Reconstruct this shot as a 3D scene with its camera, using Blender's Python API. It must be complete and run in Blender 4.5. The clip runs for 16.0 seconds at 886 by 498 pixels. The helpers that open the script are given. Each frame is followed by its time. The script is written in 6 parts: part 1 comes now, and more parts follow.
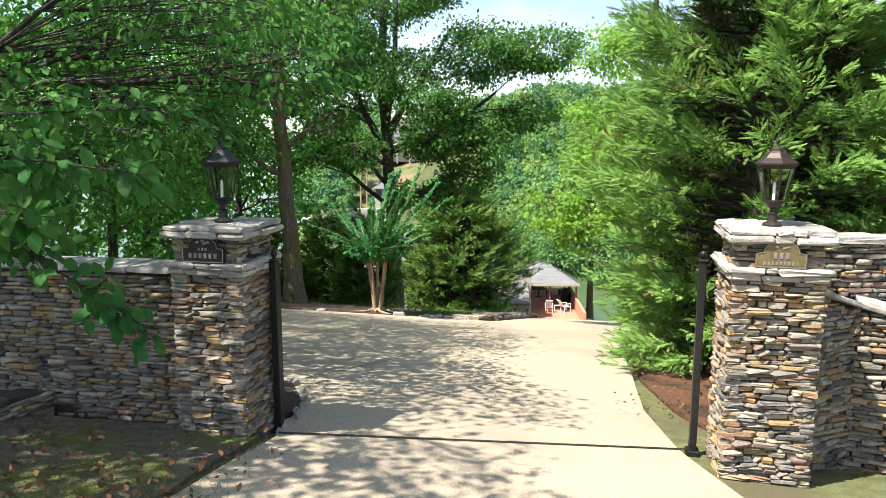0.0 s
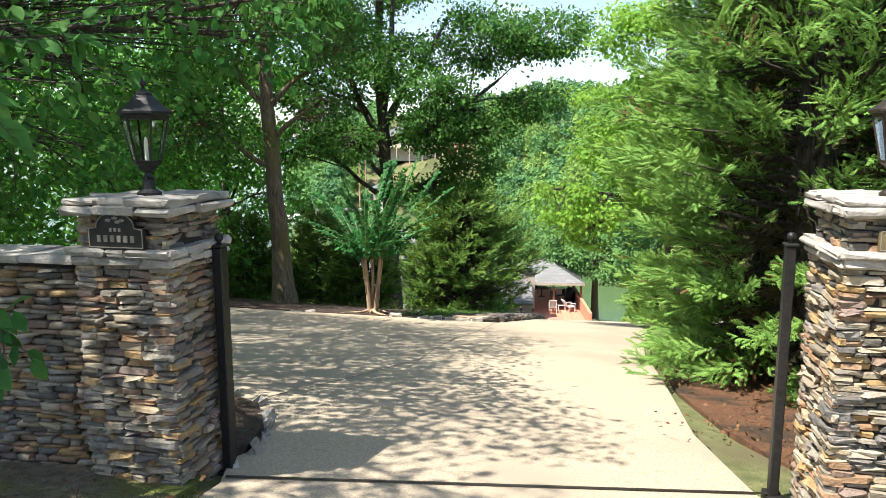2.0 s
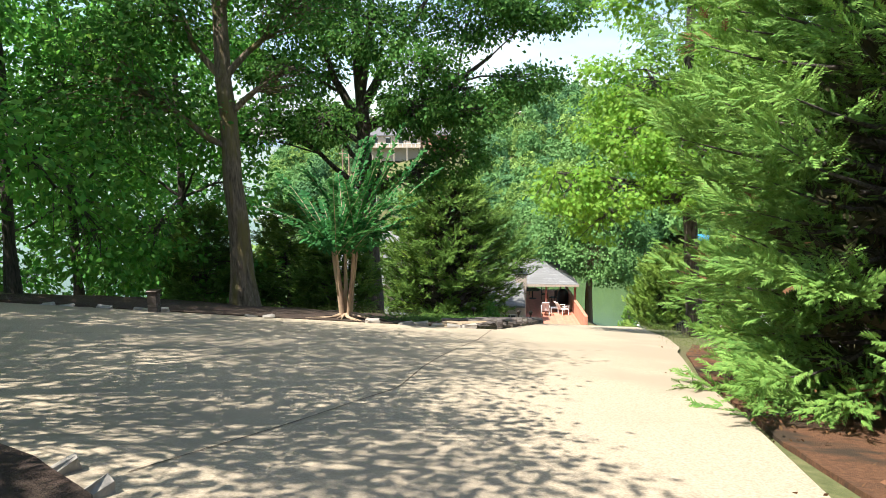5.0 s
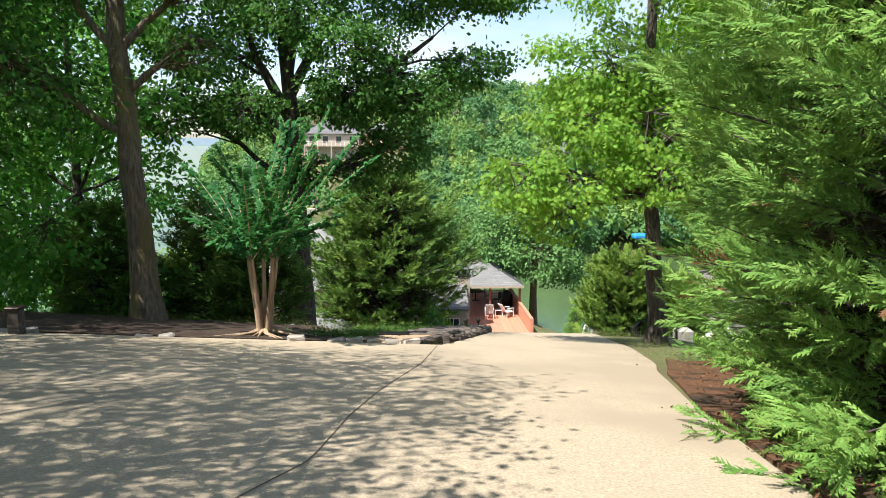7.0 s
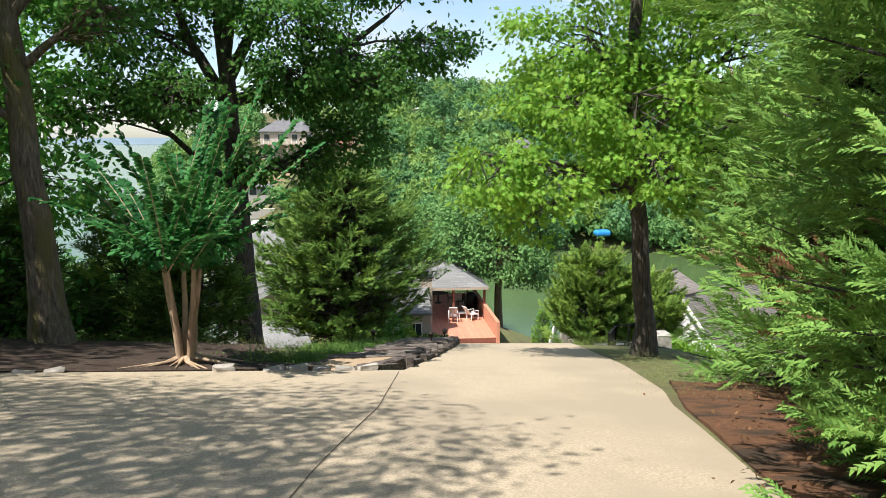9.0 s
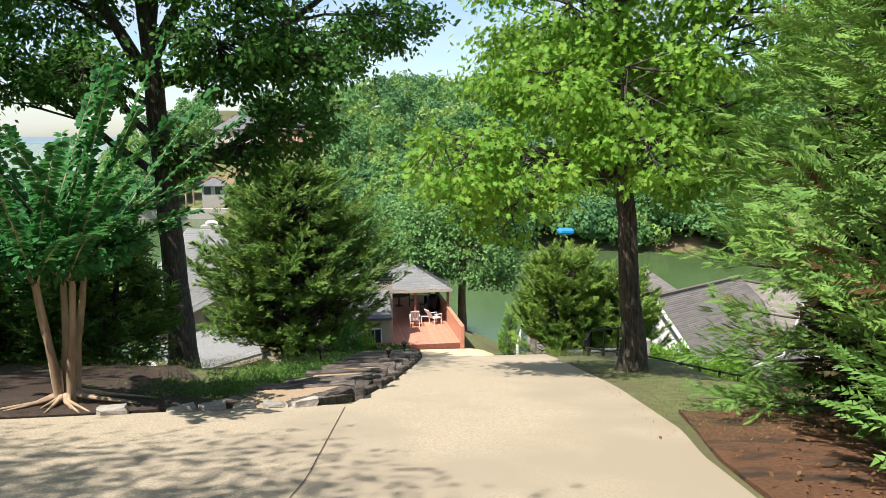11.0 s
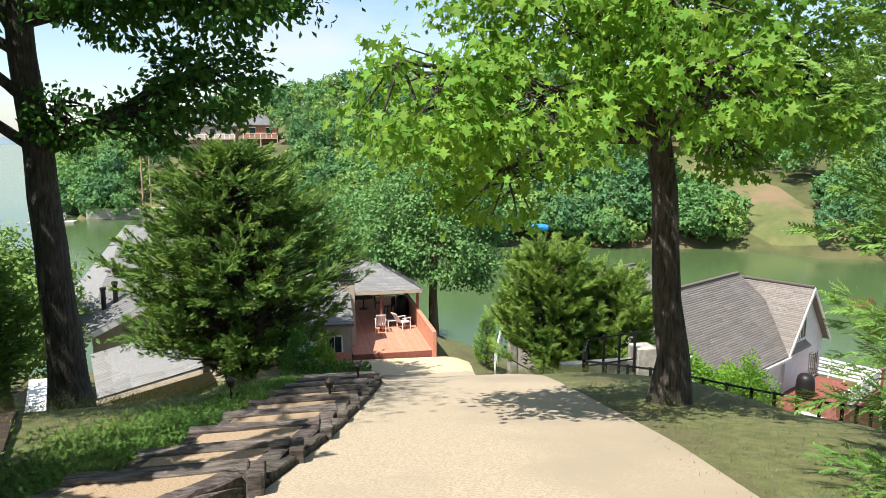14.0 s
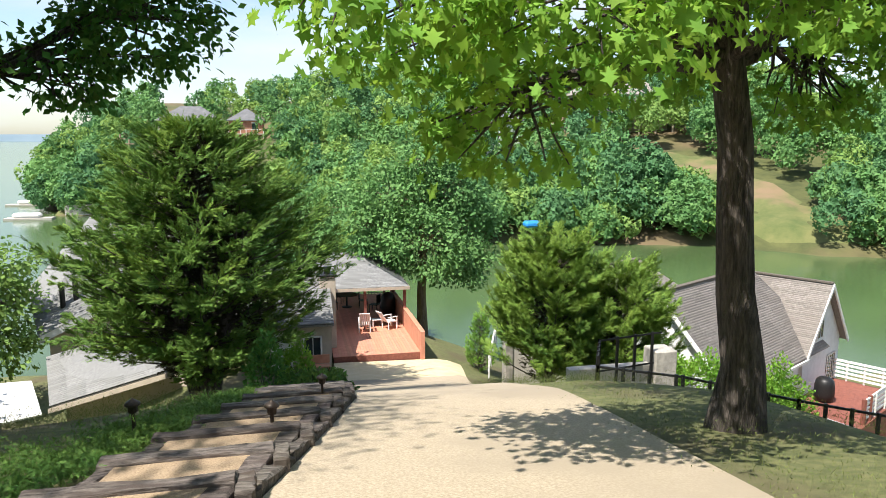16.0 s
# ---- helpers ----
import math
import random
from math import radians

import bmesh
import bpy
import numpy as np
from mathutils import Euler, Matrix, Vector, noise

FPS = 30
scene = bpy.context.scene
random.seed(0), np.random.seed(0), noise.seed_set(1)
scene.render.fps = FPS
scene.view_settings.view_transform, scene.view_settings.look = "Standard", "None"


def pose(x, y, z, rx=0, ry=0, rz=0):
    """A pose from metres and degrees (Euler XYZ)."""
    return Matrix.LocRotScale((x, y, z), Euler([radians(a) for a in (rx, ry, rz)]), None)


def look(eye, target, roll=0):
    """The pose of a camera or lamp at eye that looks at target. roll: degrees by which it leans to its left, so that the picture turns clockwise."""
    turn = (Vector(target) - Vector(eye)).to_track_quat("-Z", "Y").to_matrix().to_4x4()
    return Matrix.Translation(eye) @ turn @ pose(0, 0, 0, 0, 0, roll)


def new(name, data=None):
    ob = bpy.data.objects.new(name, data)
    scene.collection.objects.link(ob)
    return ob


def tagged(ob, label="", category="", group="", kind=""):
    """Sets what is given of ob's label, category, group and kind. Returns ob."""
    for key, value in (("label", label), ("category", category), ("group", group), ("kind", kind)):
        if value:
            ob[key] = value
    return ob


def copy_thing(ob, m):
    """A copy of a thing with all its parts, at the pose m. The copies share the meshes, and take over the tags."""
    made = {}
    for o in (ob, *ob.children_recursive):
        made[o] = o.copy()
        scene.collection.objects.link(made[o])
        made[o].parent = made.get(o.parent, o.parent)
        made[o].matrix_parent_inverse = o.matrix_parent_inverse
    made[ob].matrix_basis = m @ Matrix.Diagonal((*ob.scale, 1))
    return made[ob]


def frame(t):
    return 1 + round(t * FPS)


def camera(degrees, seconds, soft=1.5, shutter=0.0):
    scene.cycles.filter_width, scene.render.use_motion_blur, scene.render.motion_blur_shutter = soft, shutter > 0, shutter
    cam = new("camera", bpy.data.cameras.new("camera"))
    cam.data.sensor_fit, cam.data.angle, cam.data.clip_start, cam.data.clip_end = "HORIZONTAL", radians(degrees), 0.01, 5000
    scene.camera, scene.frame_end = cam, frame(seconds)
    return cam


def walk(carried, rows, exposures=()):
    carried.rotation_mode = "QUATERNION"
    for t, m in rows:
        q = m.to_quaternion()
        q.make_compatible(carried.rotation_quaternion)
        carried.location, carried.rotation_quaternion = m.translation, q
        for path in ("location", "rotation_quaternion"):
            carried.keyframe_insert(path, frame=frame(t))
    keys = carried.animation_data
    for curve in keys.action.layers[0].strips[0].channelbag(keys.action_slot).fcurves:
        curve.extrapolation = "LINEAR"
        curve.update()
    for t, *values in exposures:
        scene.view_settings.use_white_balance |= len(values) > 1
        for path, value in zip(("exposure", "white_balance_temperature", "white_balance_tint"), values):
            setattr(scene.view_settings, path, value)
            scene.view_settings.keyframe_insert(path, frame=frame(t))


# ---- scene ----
cam = camera(64.8, 16.0, soft=0.7)
PATH = [
    (0, (0.849, 1.017, 2.538), (0.738, 2.99, 2.232), 0.1),
    (0.5, (0.84, 1.408, 2.413), (0.73, 3.381, 2.106), 0.2),
    (1, (0.808, 1.803, 2.307), (0.699, 3.776, 2.001), 0.1),
    (1.5, (0.779, 2.232, 2.231), (0.669, 4.205, 1.925), -0.0),
    (2, (0.739, 2.692, 2.138), (0.628, 4.665, 1.833), -0.1),
    (2.5, (0.692, 3.188, 2.056), (0.582, 5.162, 1.751), -0.0),
    (3, (0.642, 3.67, 1.996), (0.534, 5.643, 1.692), -0.1),
    (3.5, (0.62, 4.23, 1.883), (0.513, 6.204, 1.579), -0.1),
    (3.7, (0.579, 4.423, 1.818), (0.477, 6.397, 1.514), -0.1),
    (5.8, (0.525, 6.797, 1.308), (0.526, 8.775, 1.012), 0.3),
    (6, (0.538, 7.055, 1.294), (0.569, 9.032, 0.995), 0.3),
    (6.5, (0.521, 7.648, 1.178), (0.607, 9.624, 0.883), 0.3),
    (7, (0.507, 8.17, 1.118), (0.611, 10.145, 0.82), 0.4),
    (7.5, (0.513, 8.741, 1.053), (0.637, 10.715, 0.756), 0.3),
    (8, (0.536, 9.36, 0.993), (0.685, 11.332, 0.695), 0.3),
    (8.5, (0.564, 9.956, 0.933), (0.746, 11.926, 0.634), 0.1),
    (9, (0.614, 10.545, 0.88), (0.832, 12.51, 0.578), 0.1),
    (9.2, (0.633, 10.801, 0.807), (0.869, 12.765, 0.51), 0.2),
    (11.3, (1.006, 13.268, 0.506), (1.345, 15.215, 0.202), 0.1),
    (11.5, (1.051, 13.542, 0.46), (1.399, 15.488, 0.156), 0.1),
    (12, (1.177, 14.241, 0.362), (1.539, 16.184, 0.057), 0.1),
    (12.5, (1.296, 14.972, 0.242), (1.677, 16.912, -0.062), 0.1),
    (13, (1.445, 15.618, 0.154), (1.84, 17.554, -0.153), -0.0),
    (13.5, (1.593, 16.328, -0.046), (1.997, 18.263, -0.353), -0.0),
    (14, (1.726, 17.044, -0.273), (2.136, 18.977, -0.578), 0.0),
    (14.5, (1.855, 17.716, -0.477), (2.272, 19.648, -0.781), 0.1),
    (15, (1.99, 18.34, -0.653), (2.415, 20.27, -0.959), 0.1),
    (15.5, (2.153, 19.049, -0.831), (2.586, 20.977, -1.139), 0.2),
    (16, (2.302, 19.761, -1.008), (2.742, 21.687, -1.315), 0.2),
]
# the clip's camera closes down as it leaves the shade of the gate
EXPOSURE = [(0, 1.36), (3.7, 1.36), (6.5, 1.14), (9, 0.92), (12.5, 0.90), (16, 1.02)]
walk(cam, [(t, look(eye, target, roll)) for t, eye, target, roll in PATH], EXPOSURE)

# ---------------------------------------------------------------- world, sun, exposure
SUN_AZ, SUN_EL = math.atan2(-0.82, -0.572), radians(59)   # towards the sun, from +y clockwise
world = bpy.data.worlds.new("sky")
scene.world = world
world.use_nodes = True
wn = world.node_tree
sky = wn.nodes.new("ShaderNodeTexSky")
sky.sky_type, sky.sun_disc = "NISHITA", False
sky.sun_elevation, sky.sun_rotation = SUN_EL, SUN_AZ
sky.air_density, sky.dust_density, sky.ozone_density = 1.0, 0.9, 1.4
bgn = wn.nodes["Background"]
bgn.inputs["Strength"].default_value = 0.108
# soft clouds
tc = wn.nodes.new("ShaderNodeTexCoord")
mp = wn.nodes.new("ShaderNodeMapping")
mp.inputs["Scale"].default_value = (1.6, 1.6, 5.0)
nz = wn.nodes.new("ShaderNodeTexNoise")
nz.inputs["Scale"].default_value, nz.inputs["Detail"].default_value = 2.2, 7
cr = wn.nodes.new("ShaderNodeValToRGB")
cr.color_ramp.elements[0].position, cr.color_ramp.elements[1].position = 0.48, 0.74
mx = wn.nodes.new("ShaderNodeMixRGB")
mx.inputs["Color2"].default_value = (4.5, 4.7, 5.0, 1)
wn.links.new(tc.outputs["Generated"], mp.inputs["Vector"])
wn.links.new(mp.outputs["Vector"], nz.inputs["Vector"])
wn.links.new(nz.outputs["Fac"], cr.inputs["Fac"])
wn.links.new(cr.outputs["Color"], mx.inputs["Fac"])
wn.links.new(sky.outputs["Color"], mx.inputs["Color1"])
wn.links.new(mx.outputs["Color"], bgn.inputs["Color"])
sun = new("sun", bpy.data.lights.new("sun", "SUN"))
sun.data.energy, sun.data.angle, sun.data.color = 4.7, radians(0.55), (1.0, 0.95, 0.87)
to_sun = Vector((math.sin(SUN_AZ) * math.cos(SUN_EL), math.cos(SUN_AZ) * math.cos(SUN_EL), math.sin(SUN_EL)))
sun.matrix_world = look(to_sun * 80, (0, 0, 0))

# ---------------------------------------------------------------- materials
def mat(name, c1, c2, scale=6.0, rough=0.8, bump=0.3, bscale=40.0, c3=None, spread=0.0, metal=0.0, transl=0.0, big=0.7, per="object", stretch=(1, 1, 1), dist=0.01, spec=0.4):
    """Two colours mixed by coarse and fine noise, a third in patches; relief from fine noise; a light or dark step per piece."""
    m = bpy.data.materials.new(name)
    m.use_nodes = True
    nt = m.node_tree
    n, l = nt.nodes, nt.links
    b = n["Principled BSDF"]
    b.inputs["Roughness"].default_value, b.inputs["Metallic"].default_value = rough, metal
    b.inputs["Specular IOR Level"].default_value = spec
    tex = n.new("ShaderNodeTexCoord")
    ma = n.new("ShaderNodeMapping")
    ma.inputs["Scale"].default_value = stretch
    geo = n.new("ShaderNodeNewGeometry")
    l.new(geo.outputs["Position"] if per != "local" else tex.outputs["Object"], ma.inputs["Vector"])
    a = n.new("ShaderNodeTexNoise")
    a.inputs["Scale"].default_value, a.inputs["Detail"].default_value, a.inputs["Roughness"].default_value = scale, 6, 0.65
    l.new(ma.outputs["Vector"], a.inputs["Vector"])
    r = n.new("ShaderNodeValToRGB")
    r.color_ramp.elements[0].position, r.color_ramp.elements[1].position = 0.35, 0.66
    r.color_ramp.elements[0].color, r.color_ramp.elements[1].color = (*c1, 1), (*c2, 1)
    l.new(a.outputs["Fac"], r.inputs["Fac"])
    out = r.outputs["Color"]
    if c3:
        d = n.new("ShaderNodeTexNoise")
        d.inputs["Scale"].default_value, d.inputs["Detail"].default_value = big, 5
        l.new(ma.outputs["Vector"], d.inputs["Vector"])
        e = n.new("ShaderNodeValToRGB")
        e.color_ramp.elements[0].position, e.color_ramp.elements[1].position = 0.48, 0.62
        l.new(d.outputs["Fac"], e.inputs["Fac"])
        k = n.new("ShaderNodeMixRGB")
        k.inputs["Color2"].default_value = (*c3, 1)
        l.new(e.outputs["Color"], k.inputs["Fac"])
        l.new(out, k.inputs["Color1"])
        out = k.outputs["Color"]
    if spread:
        if per == "island":
            rnd = geo.outputs["Random Per Island"]
        else:
            rnd = n.new("ShaderNodeObjectInfo").outputs["Random"]
        h = n.new("ShaderNodeHueSaturation")
        mv = n.new("ShaderNodeMapRange")
        mv.inputs["To Min"].default_value, mv.inputs["To Max"].default_value = 1 - spread, 1 + spread
        l.new(rnd, mv.inputs["Value"])
        l.new(mv.outputs["Result"], h.inputs["Value"])
        w = n.new("ShaderNodeTexWhiteNoise")
        w.noise_dimensions = "1D"
        l.new(rnd, w.inputs["W"])
        mh = n.new("ShaderNodeMapRange")
        mh.inputs["To Min"].default_value, mh.inputs["To Max"].default_value = 0.5 - spread * 0.07, 0.5 + spread * 0.05
        l.new(w.outputs["Value"], mh.inputs["Value"])
        l.new(mh.outputs["Result"], h.inputs["Hue"])
        l.new(out, h.inputs["Color"])
        out = h.outputs["Color"]
    l.new(out, b.inputs["Base Color"])
    if bump:
        f = n.new("ShaderNodeTexNoise")
        f.inputs["Scale"].default_value, f.inputs["Detail"].default_value = bscale, 4
        l.new(ma.outputs["Vector"], f.inputs["Vector"])
        bp = n.new("ShaderNodeBump")
        bp.inputs["Strength"].default_value, bp.inputs["Distance"].default_value = bump, dist
        l.new(f.outputs["Fac"], bp.inputs["Height"])
        l.new(bp.outputs["Normal"], b.inputs["Normal"])
    if transl:
        t = n.new("ShaderNodeBsdfTranslucent")
        ht = n.new("ShaderNodeHueSaturation")
        ht.inputs["Hue"].default_value, ht.inputs["Saturation"].default_value, ht.inputs["Value"].default_value = 0.487, 1.05, 1.45
        l.new(out, ht.inputs["Color"])
        l.new(ht.outputs["Color"], t.inputs["Color"])
        s = n.new("ShaderNodeMixShader")
        s.inputs["Fac"].default_value = transl
        l.new(b.outputs["BSDF"], s.inputs[1])
        l.new(t.outputs["BSDF"], s.inputs[2])
        l.new(s.outputs["Shader"], n["Material Output"].inputs["Surface"])
    return m


def leafmat(name, c1, c2, spread=0.4, transl=0.35, rough=0.6, scale=1.2):
    return mat(name, c1, c2, scale, rough, 0, 40, spread=spread * 0.75, transl=transl, per="island", spec=0.12)


M_CONC = mat("concrete", (0.29, 0.235, 0.165), (0.48, 0.40, 0.295), 42.0, 0.9, 0.5, 140, c3=(0.32, 0.265, 0.195), big=0.35, dist=0.004)
M_JOINT = mat("joint", (0.07, 0.055, 0.04), (0.13, 0.10, 0.07), 9, 0.95, 0.3)
M_APRON = mat("pale concrete", (0.50, 0.41, 0.25), (0.60, 0.50, 0.33), 2.0, 0.9, 0.3, 120, dist=0.003)
M_GRASS = mat("grass soil", (0.085, 0.10, 0.034), (0.175, 0.175, 0.072), 5.0, 0.95, 0.8, 60, c3=(0.115, 0.10, 0.05), big=0.45, dist=0.03)
M_BLADE = leafmat("grass blade", (0.085, 0.125, 0.034), (0.18, 0.205, 0.07), 0.4, 0.2)
M_MULCH = mat("mulch", (0.035, 0.022, 0.015), (0.09, 0.062, 0.045), 14, 0.95, 1.0, 60, c3=(0.05, 0.03, 0.022), big=1.6, dist=0.03)
M_STRAW = mat("pine straw", (0.10, 0.044, 0.021), (0.21, 0.10, 0.048), 20, 0.95, 0.9, 70, c3=(0.055, 0.035, 0.02), big=1.2, dist=0.03, stretch=(1, 2.4, 1))


def stonemat(name, per):
    """Stacked fieldstone: a colour per stone from greys, tans and rust, with mottling and rough relief."""
    m = mat(name, (0.55, 0.55, 0.55), (1.0, 1.0, 1.0), 14, 0.88, 1.0, 45, c3=(0.78, 0.72, 0.62), big=4.0, dist=0.012)
    nt = m.node_tree
    n, l = nt.nodes, nt.links
    b = n["Principled BSDF"]
    rnd = n.new("ShaderNodeObjectInfo").outputs["Random"] if per == "object" else n.new("ShaderNodeNewGeometry").outputs["Random Per Island"]
    r = n.new("ShaderNodeValToRGB")
    r.color_ramp.interpolation = "CONSTANT"
    tones = [(0.36, 0.31, 0.245), (0.225, 0.205, 0.18), (0.43, 0.345, 0.24), (0.30, 0.265, 0.215), (0.15, 0.14, 0.128), (0.46, 0.40, 0.31), (0.35, 0.225, 0.14), (0.32, 0.285, 0.235), (0.40, 0.27, 0.13), (0.245, 0.225, 0.19), (0.27, 0.20, 0.165), (0.42, 0.36, 0.27)]
    for i, c in enumerate(tones):
        e = r.color_ramp.elements[0] if i == 0 else r.color_ramp.elements.new(i / len(tones))
        e.color = (*c, 1)
    l.new(rnd, r.inputs["Fac"])
    mu = n.new("ShaderNodeMixRGB")
    mu.blend_type = "MULTIPLY"
    mu.inputs["Fac"].default_value = 1
    l.new(b.inputs["Base Color"].links[0].from_socket, mu.inputs["Color1"])
    l.new(r.outputs["Color"], mu.inputs["Color2"])
    l.new(mu.outputs["Color"], b.inputs["Base Color"])
    return m


M_STONE = stonemat("stacked stone", "object")
M_STONE_I = stonemat("stacked stone rest", "island")
M_SLAB = mat("cap stone", (0.28, 0.26, 0.23), (0.45, 0.41, 0.36), 6, 0.85, 0.9, 30, c3=(0.24, 0.225, 0.20), big=2.5, spread=0.15, dist=0.015)
M_CORE = mat("wall core", (0.035, 0.03, 0.026), (0.06, 0.052, 0.045), 10, 0.95, 0.3)
M_BLACK = mat("black metal", (0.012, 0.012, 0.013), (0.028, 0.027, 0.026), 30, 0.45, 0.1, 90, metal=0.3)
M_BRONZE = mat("bronze metal", (0.035, 0.026, 0.02), (0.06, 0.045, 0.035), 30, 0.45, 0.15, 90, metal=0.5)
M_PLATE = mat("dark plaque", (0.012, 0.011, 0.010), (0.025, 0.023, 0.021), 12, 0.5, 0.1)
M_PLATE2 = mat("brass plaque", (0.16, 0.12, 0.06), (0.24, 0.18, 0.09), 12, 0.5, 0.1, metal=0.4)
M_LETTER = mat("plaque relief", (0.17, 0.155, 0.13), (0.24, 0.22, 0.18), 10, 0.6, 0)
M_BARK = mat("bark", (0.095, 0.072, 0.05), (0.29, 0.225, 0.16), 7, 0.95, 1.0, 26, c3=(0.19, 0.155, 0.06), big=1.2, stretch=(2.6, 2.6, 0.45), dist=0.05)
M_BARKD = mat("dark bark", (0.035, 0.029, 0.025), (0.15, 0.125, 0.105), 8, 0.95, 1.0, 26, stretch=(2.8, 2.8, 0.4), dist=0.06)
M_BARKS = mat("smooth bark", (0.30, 0.21, 0.13), (0.46, 0.34, 0.23), 4, 0.7, 0.4, 20, c3=(0.22, 0.15, 0.10), big=3, stretch=(1, 1, 0.4))
M_OAK = leafmat("oak leaf", (0.045, 0.125, 0.030), (0.10, 0.235, 0.05), 0.4, 0.42)
M_OAKB = leafmat("bright oak leaf", (0.125, 0.265, 0.04), (0.23, 0.405, 0.065), 0.3, 0.44)
M_DOG = leafmat("broad leaf", (0.04, 0.14, 0.035), (0.10, 0.245, 0.055), 0.3, 0.40)
M_WOOD = leafmat("woodland leaf", (0.07, 0.22, 0.045), (0.16, 0.38, 0.075), 0.4, 0.46)
M_CRAPE = leafmat("crape leaf", (0.030, 0.13, 0.045), (0.07, 0.23, 0.065), 0.3, 0.34)
M_CYP = leafmat("cypress spray", (0.095, 0.205, 0.045), (0.20, 0.345, 0.078), 0.3, 0.20)
# brown twig colour with the crown's inner shade mixed in
M_TWIG_SHADE = leafmat("shade-dark inner twig", (0.035, 0.038, 0.018), (0.07, 0.058, 0.03), 0.3, 0.05, 0.8)
M_CYPB = leafmat("dead spray", (0.12, 0.065, 0.032), (0.20, 0.11, 0.055), 0.3, 0.2, 0.8)
M_JUN = leafmat("juniper spray", (0.062, 0.137, 0.03), (0.145, 0.245, 0.05), 0.3, 0.2)
M_JUNY = leafmat("yellow juniper spray", (0.12, 0.215, 0.04), (0.21, 0.315, 0.06), 0.3, 0.2)
M_FAR = leafmat("far foliage", (0.08, 0.19, 0.065), (0.17, 0.315, 0.10), 0.16, 0.26, scale=0.16)
M_FARD = leafmat("dark far foliage", (0.055, 0.145, 0.062), (0.115, 0.235, 0.09), 0.16, 0.22, scale=0.16)
M_FARY = leafmat("light far foliage", (0.14, 0.245, 0.065), (0.235, 0.355, 0.095), 0.16, 0.28, scale=0.16)
M_IVY = leafmat("ground cover", (0.06, 0.14, 0.03), (0.15, 0.255, 0.055), 0.4, 0.2)
M_WATER = mat("lake water", (0.060, 0.098, 0.036), (0.074, 0.115, 0.045), 0.05, 0.16, 0.12, 2.2, dist=0.04, spec=0.3)
M_TIMBER = mat("weathered timber", (0.04, 0.033, 0.029), (0.215, 0.185, 0.16), 5, 0.95, 1.0, 30, c3=(0.085, 0.066, 0.055), big=2.2, stretch=(1, 5, 5), spread=0.3, dist=0.02)
M_AGG = mat("pebble tread", (0.25, 0.175, 0.11), (0.43, 0.325, 0.215), 60, 0.95, 1.0, 120, dist=0.01)
M_SHING = mat("grey shingle", (0.165, 0.165, 0.165), (0.25, 0.25, 0.245), 9, 0.95, 0.7, 45, c3=(0.20, 0.20, 0.195), big=0.8, spread=0.12, per="island", dist=0.01)
M_SHINT = mat("tan shingle", (0.20, 0.178, 0.158), (0.30, 0.27, 0.245), 9, 0.95, 0.7, 45, c3=(0.24, 0.212, 0.19), big=0.8, spread=0.14, per="island", dist=0.01)
M_SIDE = mat("white siding", (0.66, 0.66, 0.64), (0.76, 0.76, 0.74), 3, 0.6, 0.05)
M_BEIGE = mat("beige siding", (0.40, 0.34, 0.27), (0.48, 0.41, 0.33), 3, 0.7, 0.08)
M_TRIM = mat("white trim", (0.70, 0.69, 0.66), (0.80, 0.79, 0.76), 5, 0.55, 0.05)
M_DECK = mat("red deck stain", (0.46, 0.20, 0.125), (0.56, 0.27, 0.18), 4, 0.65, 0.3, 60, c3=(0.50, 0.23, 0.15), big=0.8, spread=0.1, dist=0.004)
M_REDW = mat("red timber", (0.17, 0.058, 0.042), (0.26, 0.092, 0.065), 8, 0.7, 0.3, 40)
M_WHITEP = mat("white plastic", (0.76, 0.76, 0.75), (0.82, 0.82, 0.81), 5, 0.4, 0.03)
M_GLASSD = mat("dark window glass", (0.02, 0.03, 0.035), (0.035, 0.05, 0.06), 2, 0.05, 0, spec=0.8)
M_BRICK = mat("far brick", (0.28, 0.13, 0.085), (0.36, 0.18, 0.12), 3, 0.9, 0.2, 8)
M_EARTH = mat("rough grass bank", (0.075, 0.10, 0.03), (0.15, 0.15, 0.055), 0.25, 0.95, 0.5, 1, c3=(0.20, 0.14, 0.08), big=0.11)
M_FARG = mat("hillside floor", (0.05, 0.06, 0.02), (0.10, 0.105, 0.035), 0.3, 0.95, 0.5, 2, c3=(0.14, 0.10, 0.055), big=0.03)
M_STUCCO = mat("grey stucco", (0.36, 0.33, 0.29), (0.44, 0.41, 0.36), 3, 0.9, 0.3, 50)
M_BLUE = mat("blue cover", (0.02, 0.20, 0.55), (0.03, 0.27, 0.65), 4, 0.5, 0.2, 10)
M_CARW = mat("white car paint", (0.74, 0.74, 0.74), (0.78, 0.78, 0.78), 3, 0.2, 0, spec=0.6)
gl = bpy.data.materials.new("lantern glass")
gl.use_nodes = True
gb = gl.node_tree.nodes["Principled BSDF"]
gb.inputs["Transmission Weight"].default_value, gb.inputs["Roughness"].default_value, gb.inputs["IOR"].default_value = 1.0, 0.12, 1.1
gb.inputs["Base Color"].default_value = (0.86, 0.84, 0.76, 1)
M_GLASS = gl

# ---------------------------------------------------------------- mesh tools
rng = np.random.default_rng(7)


def obj(name, mesh, material, parent=None, label=""):
    ob = new(name, mesh)
    if material:
        mesh.materials.append(material)
    if parent:
        ob.parent = parent
    if label:
        ob["label"] = label
    return ob


def part(name, bm, material, parent=None, label="", smooth=False):
    me = bpy.data.meshes.new(name)
    bm.to_mesh(me)
    bm.free()
    if smooth:
        me.shade_smooth()
    return obj(name, me, material, parent, label)


